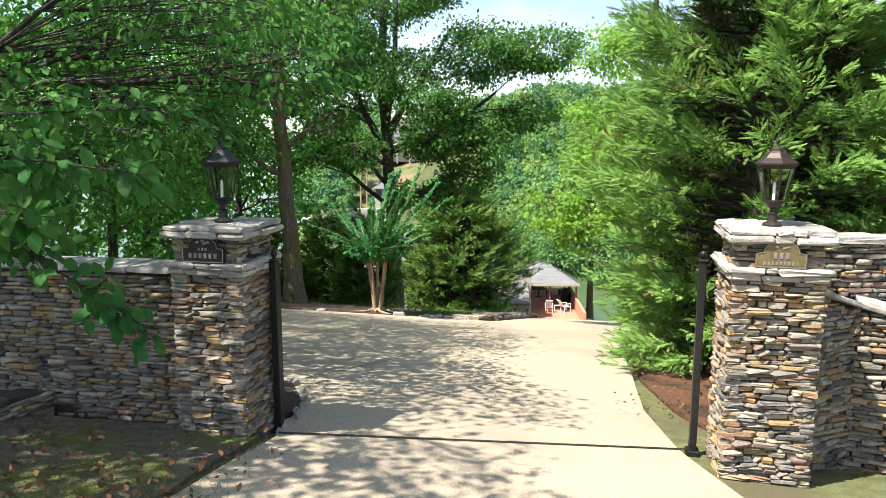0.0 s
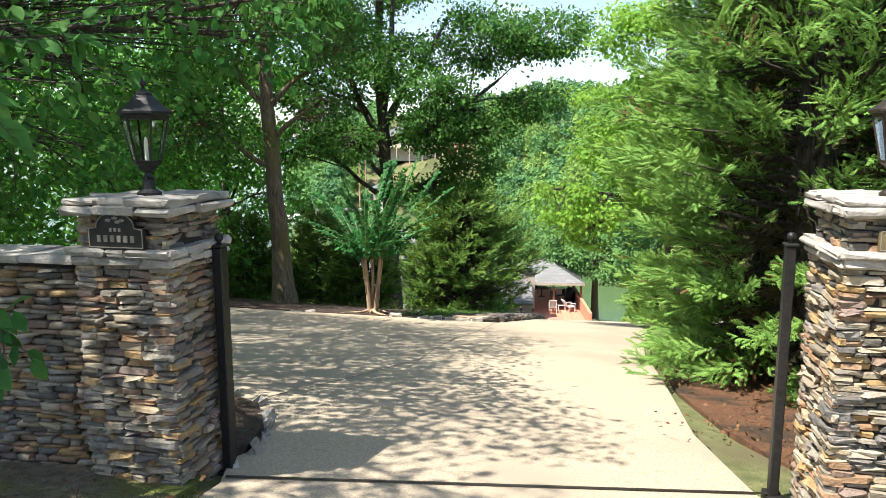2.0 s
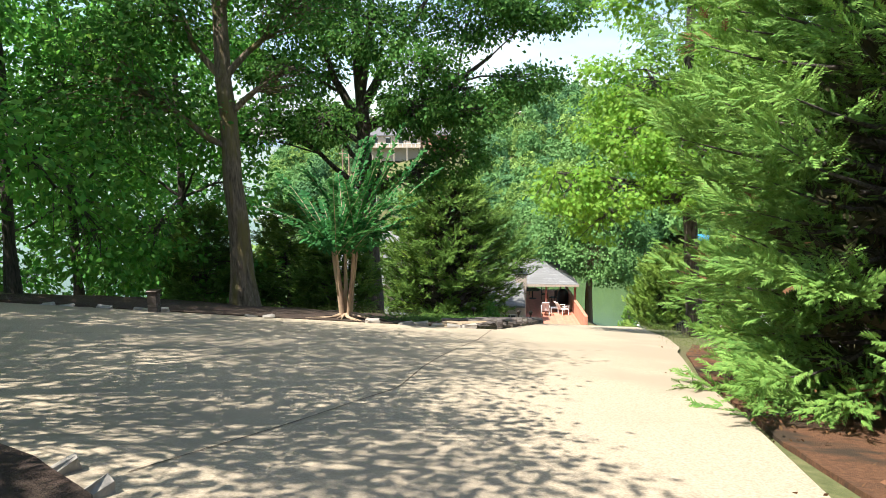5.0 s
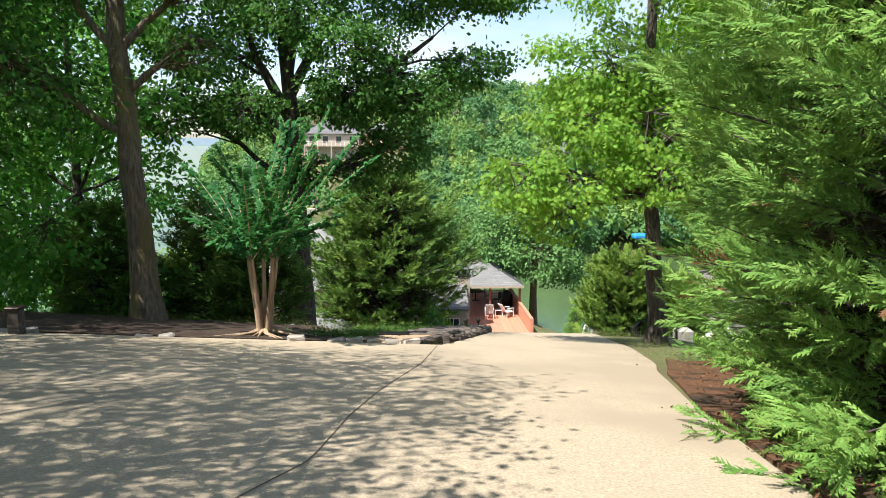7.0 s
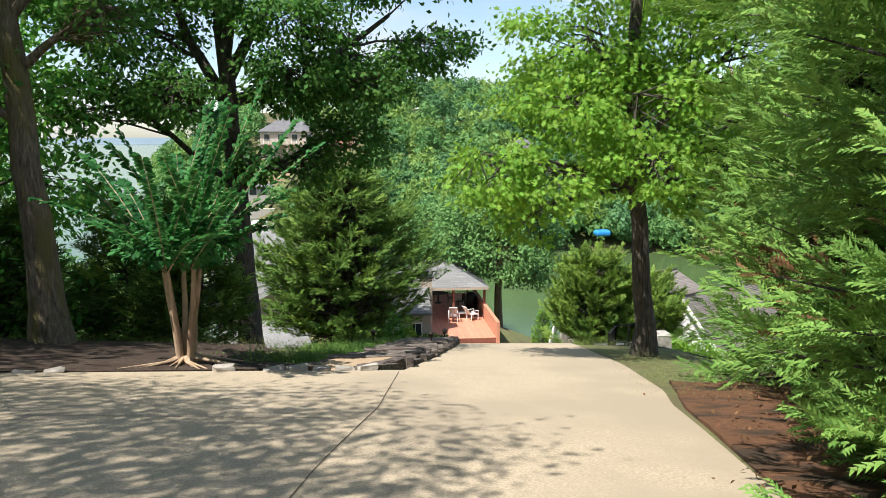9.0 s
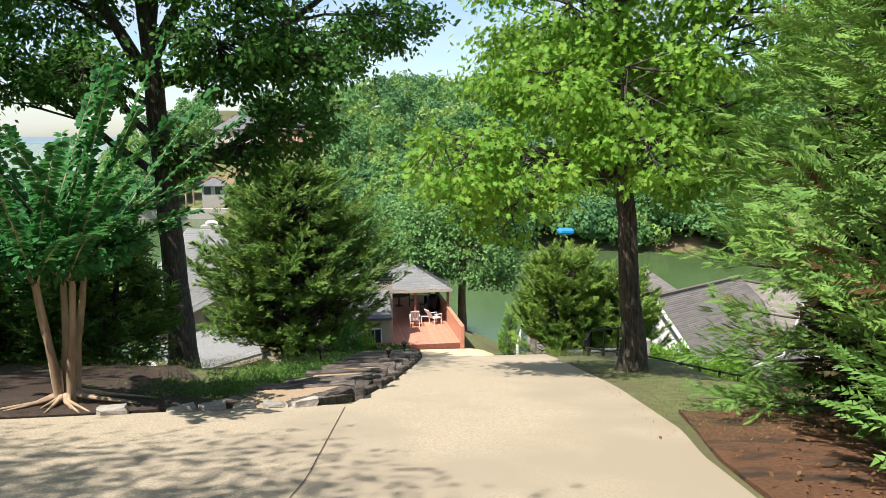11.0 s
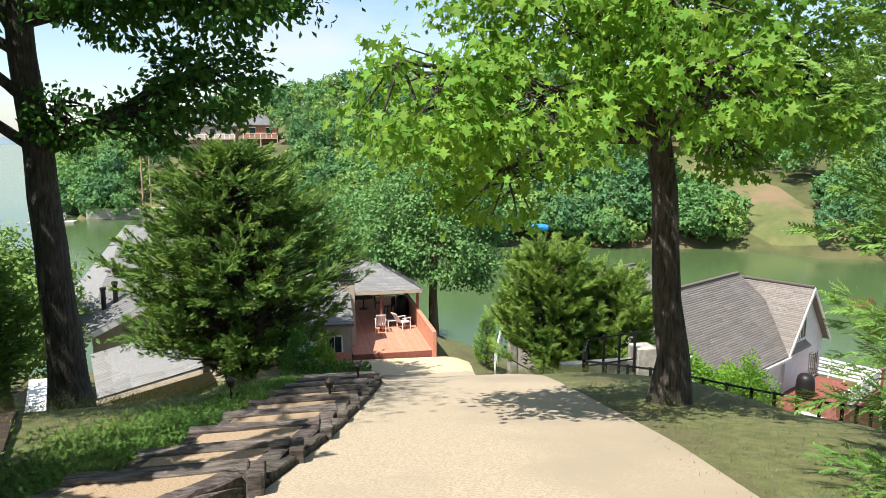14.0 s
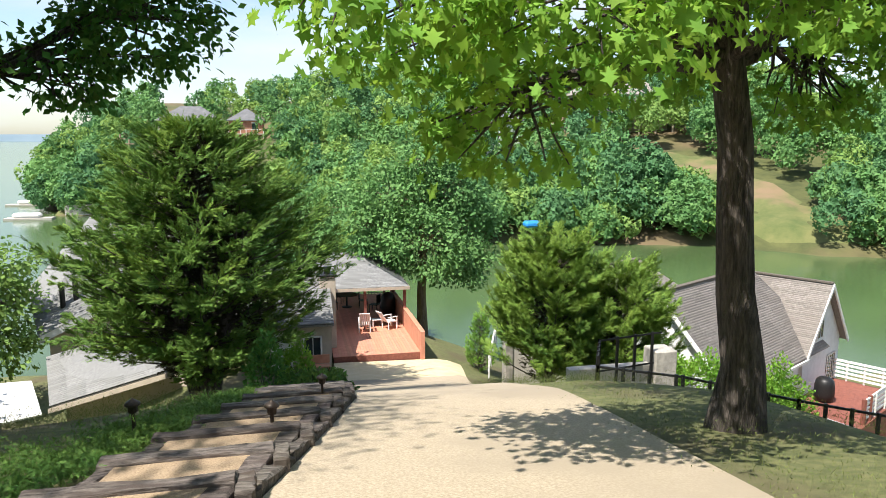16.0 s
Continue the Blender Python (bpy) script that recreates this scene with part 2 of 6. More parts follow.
def arr_mesh(name, verts, faces):
    """A mesh from arrays: verts (n, 3), faces (m, k), all with k corners."""
    verts, faces = np.asarray(verts, np.float32), np.asarray(faces, np.int32)
    me = bpy.data.meshes.new(name)
    m, k = faces.shape
    me.vertices.add(len(verts))
    me.vertices.foreach_set("co", verts.ravel())
    me.loops.add(m * k)
    me.loops.foreach_set("vertex_index", faces.ravel())
    me.polygons.add(m)
    me.polygons.foreach_set("loop_start", np.arange(0, m * k, k, dtype=np.int32))
    me.update(calc_edges=True)
    return me


def thing(name, loc, label, category, group="", rz=0, kind=""):
    e = new(name)
    e.matrix_world = pose(*loc, 0, 0, rz)
    e.empty_display_size = 0.2
    return tagged(e, label, category, group, kind)


def box(bm, x0, y0, z0, x1, y1, z1, m=None, bev=0.0):
    r = bmesh.ops.create_cube(bm, size=1, matrix=Matrix.LocRotScale(((x0 + x1) / 2, (y0 + y1) / 2, (z0 + z1) / 2), None, (abs(x1 - x0), abs(y1 - y0), abs(z1 - z0))))
    if bev:
        bmesh.ops.bevel(bm, geom=list({e for v in r["verts"] for e in v.link_edges}), offset=bev, segments=1, affect="EDGES")
    return bm


def bx(x0, y0, z0, x1, y1, z1, bev=0.0):
    return box(bmesh.new(), x0, y0, z0, x1, y1, z1, None, bev)


def prism(bm, pts, up):
    """Solid from a polygon (list of 3D points) pushed along up."""
    lo = [bm.verts.new(p) for p in pts]
    hi = [bm.verts.new(Vector(p) + Vector(up)) for p in pts]
    bm.faces.new(lo[::-1])
    bm.faces.new(hi)
    for i in range(len(pts)):
        j = (i + 1) % len(pts)
        bm.faces.new((lo[i], lo[j], hi[j], hi[i]))
    bmesh.ops.recalc_face_normals(bm, faces=bm.faces)
    return bm


def lathe(bm, prof, sides=12, at=(0, 0, 0)):
    rings = []
    for r, z in prof:
        rings.append([bm.verts.new((at[0] + r * math.cos(2 * math.pi * i / sides), at[1] + r * math.sin(2 * math.pi * i / sides), at[2] + z)) for i in range(sides)])
    for a, b in zip(rings, rings[1:]):
        for i in range(sides):
            j = (i + 1) % sides
            bm.faces.new((a[i], a[j], b[j], b[i]))
    bm.faces.new(rings[0][::-1])
    bm.faces.new(rings[-1])
    return bm


def tube_arrays(paths, sides=7):
    """Tapered tubes along polylines [(points (n,3), radii (n))]."""
    V, Fc, off = [], [], 0
    ang = np.linspace(0, 2 * np.pi, sides, endpoint=False)
    for pts, rad in paths:
        pts, rad = np.asarray(pts, float), np.asarray(rad, float)
        tan = np.gradient(pts, axis=0)
        tan /= np.linalg.norm(tan, axis=1)[:, None] + 1e-9
        ref = np.where(np.abs(tan[:, 2:3]) > 0.9, [[1.0, 0, 0]], [[0, 0, 1.0]])
        u = np.cross(tan, ref)
        u /= np.linalg.norm(u, axis=1)[:, None] + 1e-9
        w = np.cross(tan, u)
        ring = pts[:, None] + rad[:, None, None] * (np.cos(ang)[None, :, None] * u[:, None] + np.sin(ang)[None, :, None] * w[:, None])
        n = len(pts)
        V.append(ring.reshape(-1, 3))
        i = np.arange(n - 1)[:, None] * sides
        j = np.arange(sides)[None]
        jn = (j + 1) % sides
        Fc.append(np.stack([i + j, i + jn, i + sides + jn, i + sides + j], -1).reshape(-1, 4) + off)
        off += n * sides
    return np.concatenate(V), np.concatenate(Fc)


def tubes(name, paths, material, parent, sides=7, label=""):
    v, f = tube_arrays(paths, sides)
    me = arr_mesh(name, v, f)
    me.shade_smooth()
    return obj(name, me, material, parent, label)


# leaf shapes: points along (x), across (y), out of the leaf (z); faces of three
T_LEAF = (np.array([(0, 0, 0), (0.5, -0.3, 0.08), (1, 0, 0), (0.5, 0.3, 0.08)]), np.array([(0, 1, 2), (0, 2, 3)]))
T_BROAD = (np.array([(0, 0, 0), (0.3, -0.26, 0.05), (0.65, -0.24, 0.06), (1, 0, -0.06), (0.65, 0.24, 0.06), (0.3, 0.26, 0.05), (0.5, 0, 0)]),
           np.array([(0, 1, 6), (1, 2, 6), (2, 3, 6), (3, 4, 6), (4, 5, 6), (5, 0, 6)]))
T_LOBE = (np.array([(0, 0, 0), (0.3, -0.12, 0.02), (0.25, -0.38, 0.06), (0.5, -0.16, 0.02), (0.62, -0.42, 0.05), (0.75, -0.13, 0.0), (1, 0, -0.05),
                    (0.75, 0.13, 0.0), (0.62, 0.42, 0.05), (0.5, 0.16, 0.02), (0.25, 0.38, 0.06), (0.3, 0.12, 0.02)]),
          np.array([(0, 1, 11), (1, 2, 3), (1, 3, 9), (1, 9, 11), (3, 4, 5), (3, 5, 7), (3, 7, 9), (5, 6, 7), (7, 8, 9), (9, 10, 11)]))


def spray_template(n=7, width=0.5, thick=0.06, fan=0.62):
    """A flat feathery spray: a stalk with pointed leaflets to both sides."""
    v, f = [], []
    def blade(a, d, ln, w, z):
        k = len(v)
        px, py = -d[1] * w, d[0] * w
        v.extend([(a[0] + px, a[1] + py, z), (a[0] - px, a[1] - py, z + 0.02), (a[0] + d[0] * ln, a[1] + d[1] * ln, z - 0.05)])
        f.append((k, k + 1, k + 2))
    blade((0, 0), (1, 0), 1.0, 0.03, 0)
    for i in range(n):
        s = 1 if i % 2 else -1
        p = 0.06 + 0.84 * i / n
        ln = width * (1 - 0.62 * abs(p - 0.3)) * (1.0 if i % 3 else 0.78)
        blade((p, 0), (math.sqrt(1 - fan * fan), fan * s), ln, thick, -0.02 * i / n)
    return np.array(v), np.array(f)


T_SPRAYS = spray_template(5, 0.55, 0.075)
T_SPRAYM = spray_template(7, 0.36, 0.075)
T_FINE = spray_template(8, 0.30, 0.055, 0.6)


def clump_template(n=3, seed=3):
    """A tuft of pointed leaf faces lying loosely on a bent disc, facing outwards."""
    r = np.random.default_rng(seed)
    v, f = [], []
    for i in range(n):
        a = i * 2.1
        c = np.array([0.42 * math.cos(a), 0.42 * math.sin(a), r.normal(0, 0.12)])
        nr = np.array([c[0] * 0.7, c[1] * 0.7, 1]) + r.normal(0, 0.25, 3)
        nr /= np.linalg.norm(nr)
        u = np.cross(nr, r.normal(0, 1, 3))
        u /= np.linalg.norm(u)
        w = np.cross(nr, u)
        k = len(v)
        s = r.uniform(0.42, 0.6)
        v.extend([c - u * s - w * s * 0.5, c + u * s * 0.9 - w * s * 0.4, c + w * s])
        f.append((k, k + 1, k + 2))
    return np.array(v), np.array(f)


T_CLUMP = clump_template()


def unit(a):
    return a / (np.linalg.norm(a, axis=-1, keepdims=True) + 1e-9)


def leaves(name, P, axis, normal, size, template, material, parent=None, label=""):
    tv, tf = template
    u = unit(np.asarray(axis, float))
    n = np.asarray(normal, float)
    n = unit(n - u * (n * u).sum(-1, keepdims=True))
    w = np.cross(n, u)
    S = np.asarray(size, float)[:, None, None]
    V = P[:, None] + S * (tv[None, :, 0:1] * u[:, None] + tv[None, :, 1:2] * w[:, None] + tv[None, :, 2:3] * n[:, None])
    N, k = len(P), len(tv)
    Fc = tf[None] + (np.arange(N) * k)[:, None, None]
    return obj(name, arr_mesh(name, V.reshape(-1, 3), Fc.reshape(-1, 3)), material, parent, label)


def wander(a, b, n, jitter, r, sag=0.0):
    t = np.linspace(0, 1, n)[:, None]
    p = np.asarray(a) * (1 - t) + np.asarray(b) * t
    q = r.normal(0, jitter, (n, 3)) * np.sin(t * np.pi)
    q[:, 2] += sag * np.sin(t[:, 0] * np.pi)
    return p + np.cumsum(q, 0) * 0.5


def broad_tree(name, base, trunk, blobs, n_leaf, size, leaf_mat, bark, label, seed=1, template=T_LEAF, r0=0.2, twigs=26, spread=0.5, droop=0.3, group="", flare=1.5, limb_r=0.3, stems=()):
    """A tree: trunk polyline (relative to base), leaf masses (centre, radii), each reached by a limb that forks into twigs; leaves sit round twig ends."""
    r = np.random.default_rng(seed)
    top = thing(name, base, label, "tree", group)
    tr = np.array(trunk, float)
    cum = np.r_[0, np.cumsum(np.linalg.norm(np.diff(tr, axis=0), axis=1))]
    m = max(8, 3 * len(tr))
    s = np.linspace(0, cum[-1], m)
    pts = np.stack([np.interp(s, cum, tr[:, i]) for i in range(3)], 1)
    pts[1:-1, :2] += r.normal(0, 0.03, (m - 2, 2))
    rad = r0 * (1 - 0.62 * s / cum[-1]) * (1 + (flare - 1) * np.exp(-s / (2.2 * r0)))
    paths = [(pts, rad)]
    for st in stems:
        q = np.array(st, float)
        w = wander(q[0], q[-1], 9, 0.06, r)
        if len(q) > 2:
            w += np.interp(np.linspace(0, 1, 9), (0, 0.5, 1), (0, 1, 0))[:, None] * (q[1] - (q[0] + q[-1]) / 2)
        rs = np.linspace(r0 * 0.58, r0 * 0.16, 9)
        paths.append((w, rs))
        pts, rad = np.concatenate([pts, w[3:]]), np.concatenate([rad, rs[3:]])
    thin = []
    P, A, N = [], [], []
    vol = np.array([b[1][0] * b[1][1] * b[1][2] for b in blobs]) ** 0.75
    share = (n_leaf * vol / vol.sum()).astype(int)
    for (c, rr), cnt in zip(blobs, share):
        c, rr = np.array(c, float), np.array(rr, float)
        k = int(np.argmin(np.linalg.norm(pts - (c - [0, 0, 0.7 * rr[2] + 0.45 * np.linalg.norm(c[:2])]), axis=1)))
        k = max(k, m // 3)
        lim = wander(pts[k], c, 7, 0.10 * np.linalg.norm(c - pts[k]) / 3 + 0.02, r, 0.15)
        ra = min(rad[k] * 0.5, limb_r * r0 * 1.1)
        paths.append((lim, np.linspace(ra, ra * 0.35, 7)))
        ends = c + unit(r.normal(0, 1, (twigs, 3))) * rr * r.uniform(0.45, 1.0, (twigs, 1)) ** 0.6
        for e in ends:
            st = lim[r.integers(3, 7)]
            tw = wander(st, e, 4, 0.05, r)
            thin.append((tw, np.linspace(ra * 0.28, 0.006, 4)))
        per = max(cnt // twigs, 1)
        at = np.repeat(ends, per, 0)
        off = r.normal(0, 1, at.shape) * spread * np.clip(rr.mean() / 1.6, 0.5, 1.3)
        off[:, 2] *= 0.55
        p = at + off
        P.append(p)
        out = unit(p - c)
        A.append(unit(out * 0.6 + r.normal(0, 0.6, p.shape) + [0, 0, -droop]))
        N.append(unit(unit(off) * 0.9 + out * 0.45 + r.normal(0, 0.35, p.shape) + [0, 0, 0.5]))
    tubes("trunk", paths, bark, top, 10)
    tubes("twig", thin, bark, top, 4)["kind"] = "stuff"
    P, A, N = np.concatenate(P), np.concatenate(A), np.concatenate(N)
    leaves("crown", P, A, N, size * r.uniform(0.65, 1.2, len(P)), template, leaf_mat, top)
    return top


def conifer(name, base, height, radius, n, size, label, mats, seed=1, low=0.03, group="", power=0.75, template=T_SPRAYM, boughs=120, flat=1.0, stems=1, bark=None, tilt=0.25, shell=0.45, share2=0.12, belly=0.25, scatter=0.09, peak=0.12, plumes=0, core=0, sink=0.0):
    """An evergreen: boughs leave the stem at all heights, sprays lie along the outer half of each bough."""
    r = np.random.default_rng(seed)
    top = thing(name, base, label, "tree", group)
    bark = bark or M_BARKD
    paths = []
    for i in range(stems):
        a = r.uniform(0, 6.3)
        e = np.array([math.cos(a), math.sin(a), 0]) * (radius * 0.35 if stems > 1 else 0.05)
        paths.append((wander((e[0] * 0.12, e[1] * 0.12, -0.15), (e[0], e[1], height * (0.75 if stems > 1 else 0.95)), 8, 0.05, r), np.linspace(0.035 * height / (1 + 0.5 * (stems > 1)), 0.02, 8)))
    P, A, N = [], [], []
    thin = []
    per = n // boughs
    for i in range(boughs):
        f = low + (1 - low) * ((i + 0.5) / boughs) ** 1.15
        a = i * 2.39996 + r.normal(0, 0.25)
        prof = ((1 - f) ** power) * min(1.0, (f + belly) / (belly + peak))
        R = radius * prof * r.uniform(0.78, 1.12) + 0.05
        st = np.array([0, 0, f * height])
        en = st + np.array([math.cos(a) * R, math.sin(a) * R * flat, (tilt - sink * max(0.0, 1 - f / 0.22)) * R * r.uniform(0.5, 1.5)])
        bo = wander(st, en, 5, 0.03 * R, r, -0.1 * R)
        thin.append((bo, np.linspace(0.012 + 0.012 * R, 0.005, 5)))
        cnt = int(per * (0.35 + prof))
        t = shell + (1 - shell) * r.uniform(0, 1, cnt) ** 0.7
        at = np.stack([np.interp(t, np.linspace(0, 1, 5), bo[:, k]) for k in range(3)], 1)
        d = unit(en - st)
        side = unit(np.cross(d, [0, 0, 1]))
        off = side[None] * r.normal(0, 0.11 * R + scatter, (cnt, 1)) * (1.2 - t[:, None] * 0.8) + np.array([0, 0, 1]) * r.normal(0, 0.035 * R + scatter * 0.6, (cnt, 1))
        if plumes:
            # flat feathery plumes set along the bough, each a fan of sprays
            m = max(4, cnt // plumes)
            for t0 in shell + (1 - shell) * r.uniform(0, 1, plumes) ** 0.7:
                root = np.array([np.interp(t0, np.linspace(0, 1, 5), bo[:, k]) for k in range(3)])
                ax = unit(d * 0.9 + side * r.uniform(-0.9, 0.9) + [0, 0, r.normal(0.08, 0.2)])
                pn = unit(np.array([0, 0, 0.6]) + r.normal(0, 0.45, 3) + d * 0.85)
                lat = unit(np.cross(pn, ax))
                u = r.uniform(0, 1, (m, 1))
                sd = r.choice((-1.0, 1.0), (m, 1))
                P.append(root + ax * u * (0.34 + 0.13 * R) + lat * sd * 0.10 * (1 - u) * r.uniform(0, 1, (m, 1)) + r.normal(0, 0.03, (m, 3)))
                A.append(unit(ax + lat * sd * (1 - 0.7 * u) * r.uniform(0.3, 1.1, (m, 1)) + r.normal(0, 0.15, (m, 3))))
                N.append(unit(pn + r.normal(0, 0.28, (m, 3))))
            continue
        p = at + off
        s = np.sign((off * side).sum(1, keepdims=True))
        P.append(p)
        A.append(unit(d[None] * 0.75 + side[None] * s * r.uniform(0.1, 1.1, (cnt, 1)) + r.normal(0, 0.3, (cnt, 3)) + [0, 0, 0.22]))
        N.append(unit(r.normal(0, 0.45, (cnt, 3)) + d[None] * 0.35 + [0, 0, 0.9]))
    P, A, N = np.concatenate(P), np.concatenate(A), np.concatenate(N)
    tubes("trunk", paths, bark, top, 8)
    tubes("twig", thin, bark, top, 4)["kind"] = "stuff"
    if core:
        # bare brown twigs, their colour darkened to stand in for the crown's inner shade
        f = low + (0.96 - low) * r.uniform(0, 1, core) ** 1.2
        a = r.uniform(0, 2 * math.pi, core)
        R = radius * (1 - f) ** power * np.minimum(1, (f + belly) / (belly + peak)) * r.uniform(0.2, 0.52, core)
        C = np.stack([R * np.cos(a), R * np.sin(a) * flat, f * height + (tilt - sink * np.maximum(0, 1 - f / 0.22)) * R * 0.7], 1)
        leaves("inner_twig", C, np.stack([np.cos(a), np.sin(a), 0.3 + 0 * a], 1) + r.normal(0, 0.4, C.shape), r.normal(0, 1, C.shape), height * 0.045 * r.uniform(0.6, 1.2, core), T_SPRAYM, M_TWIG_SHADE, top, "bare brown inner twigs, coloured dark as interior shade")["kind"] = "stuff"
    sz = size * r.uniform(0.6, 1.25, len(P))
    tone = np.array([noise.noise(Vector(q) * 0.9) for q in P]) + r.normal(0, 0.18, len(P))
    pick = tone > np.quantile(tone, 1 - share2)
    leaves("crown", P[~pick], A[~pick], N[~pick], sz[~pick], template, mats[0], top)
    leaves("crown", P[pick], A[pick], N[pick], sz[pick], template, mats[1], top)
    return top


# ---------------------------------------------------------------- ground
PROF_Y = (-60, -30, 0, 7, 13, 16, 18.4, 21.6, 25, 27, 29.5, 34, 40, 45, 48, 56, 60, 66, 75, 400)
PROF_Z = (9, 3.6, 0.65, -0.37, -1.28, -1.78, -2.21, -2.87, -3.58, -4.05, -4.7, -6.2, -8.5, -10.0, -10.45, -10.9, -12.5, -16.5, -19, -19)
LAKE = -15.5


def gz(x, y):
    """Height of the near ground."""
    x, y = np.asarray(x, float), np.asarray(y, float)
    z = sum(np.interp(y + d, PROF_Y, PROF_Z) for d in (-0.8, 0, 0.8)) / 3
    z = z - 0.06 * np.clip(x - 0.8, -14, 14) * np.clip((32 - y) / 6, 0.4, 1)
    # court shoulder on the far side of the beds, and the drop beyond the drive
    left = np.clip((-0.5 - (x - 0.10 * (y - 24))) / 4, 0, 1)
    z = z - left * np.clip((y - 27) / 5, 0, 1) * np.clip((60 - y) / 10, 0, 1) * 0.5
    right = np.clip((x - 9.0) / 5, 0, 2.2)
    z = z - right * np.clip((y - 20) / 8, 0, 1) * 1.95
    low = np.clip((-1.8 - x) / 5, 0, 1.3) * np.clip((y - 36) / 10, 0, 1) * np.clip((64 - y) / 6, 0, 1)
    z = z - 2.5 * low
    return z


def gp(x, y, up=0.0):
    return (x, y, float(gz(x, y)) + up)


def left_edge(y):
    return np.interp(y, (-20, 4, 6.5, 7.2, 9.0, 9.8, 11, 19.5, 20.6, 21.3, 21.9, 24.6, 28, 30, 40, 47.5, 49.4), (-2.2, -1.6, -1.25, -1.1, -1.5, -2.6, -9.5, -9.5, -4.0, -1.4, 1.2, 2.08, 2.9, 3.3, 4.0, 4.2, 4.2))


def right_edge(y):
    return np.interp(y, (-20, 5, 7.5, 8.0, 9.7, 12.7, 15.7, 18.9, 20.1, 23.6, 26, 29.2, 35, 42, 48, 49.4), (4.0, 3.3, 2.95, 2.9, 2.95, 3.42, 3.85, 4.57, 5.0, 5.75, 6.1, 6.4, 7.0, 8.4, 9.7, 9.9))


def sheet(name, ys, n, material, lo, hi, up, label, depth=0.25, seed=0, rough=0.0):
    """Ground strip between two edge curves, with a skirt down into the soil."""
    ys = np.asarray(ys, float)
    t = np.linspace(0, 1, n)
    X = lo(ys)[:, None] * (1 - t) + hi(ys)[:, None] * t
    Y = np.repeat(ys[:, None], n, 1)
    Z = gz(X, Y) + up
    if rough:
        Z += np.array([[noise.noise(Vector((a * 1.7, b * 1.7, seed))) for a, b in zip(ra, rb)] for ra, rb in zip(X, Y)]) * rough
    top = np.stack([X, Y, Z], -1)
    m = len(ys)
    idx = np.arange(m * n).reshape(m, n)
    Fc = np.stack([idx[:-1, :-1], idx[:-1, 1:], idx[1:, 1:], idx[1:, :-1]], -1).reshape(-1, 4)
    loop = np.r_[idx[0], idx[1:, -1], idx[-1, -2::-1], idx[-2:0:-1, 0]]
    low = top.reshape(-1, 3)[loop] - [0, 0, depth]
    k = m * n + np.arange(len(loop))
    sk = np.stack([np.roll(loop, -1), loop, k, np.roll(k, -1)], -1)
    me = arr_mesh(name, np.concatenate([top.reshape(-1, 3), low]), np.concatenate([Fc, sk]))
    me.shade_smooth()
    me.set_sharp_from_angle(angle=radians(40))
    return tagged(obj(name, me, material), label, "ground", kind="structure")


def shore_y(x):
    return np.interp(x, (-60, -38, -24, 0, 20, 40, 57, 63, 72, 110), (168, 163, 166, 140, 118, 112, 108, 104, 94, 80))


def far_z(x, y):
    """Height of the far shore: a wooded ridge behind the water that ends at open lake on one side."""
    d = y - shore_y(x)
    gap = np.clip((x + 0.30 * (y - 20) - 1) / 34, 0, 1)
    ridge = np.interp(d, (0, 5, 40, 90, 150, 240), (-15.7, -13.0, -5.5, 5.0, 13.0, 15.0)) + 15.7
    ridge = ridge * gap ** 0.6 - 15.7 - 4 * (gap <= 0)
    return np.where(d < 0, np.interp(d, (-40, 0), (-22, -15.7)), ridge)


def ground_sheet():
    xs = np.concatenate([np.linspace(-4000, -320, 8), np.linspace(-280, -40, 40), np.linspace(-38, 40, 105), np.linspace(42, 280, 40), np.linspace(330, 4000, 8)])
    ys = np.concatenate([np.linspace(-600, -60, 8), np.linspace(-55, -6, 16), np.linspace(-5, 70, 130), np.linspace(72, 330, 62), np.linspace(380, 4900, 10)])
    X, Y = np.meshgrid(xs, ys)
    Z = np.where(Y < 80, gz(X, Y), -22.0)
    bumpy = np.array([[noise.noise(Vector((a * 0.35, b * 0.35, 0))) for a, b in zip(ra, rb)] for ra, rb in zip(X, Y)])
    away = np.clip(np.maximum(left_edge(Y) - X, X - right_edge(Y)) / 2.5, 0, 1)
    Z = Z + 0.10 * bumpy * away - 0.03
    far = (Y > 80) & (Y < 380)
    Z = np.where(far, far_z(X, Y), Z)
    Z = np.where(Y >= 380, -30, Z)
    m, n = X.shape
    idx = np.arange(m * n).reshape(m, n)
    Fc = np.stack([idx[:-1, :-1], idx[:-1, 1:], idx[1:, 1:], idx[1:, :-1]], -1).reshape(-1, 4)
    me = arr_mesh("ground", np.stack([X, Y, Z], -1).reshape(-1, 3), Fc)
    me.materials.append(M_GRASS)
    me.materials.append(M_FARG)
    c = np.zeros(len(me.polygons) * 3, np.float32)
    me.polygons.foreach_get("center", c)
    me.polygons.foreach_set("material_index", (c.reshape(-1, 3)[:, 1] > 75).astype(np.int32))
    me.shade_smooth()
    return tagged(new("ground", me), "patchy grass and bare soil slope down to the lake", "ground", kind="structure")


ground_sheet()
wat = arr_mesh("water", [(-4500, 55, LAKE), (4500, 55, LAKE), (4500, 4900, LAKE), (-4500, 4900, LAKE)], [(0, 1, 2, 3)])
tagged(obj("water", wat, M_WATER), "calm murky green lake water", "water", kind="structure")
# flat sheet; the distance haze is painted as its pale blue colour
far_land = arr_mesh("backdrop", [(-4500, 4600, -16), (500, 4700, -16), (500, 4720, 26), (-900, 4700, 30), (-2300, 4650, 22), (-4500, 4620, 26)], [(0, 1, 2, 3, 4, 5)])
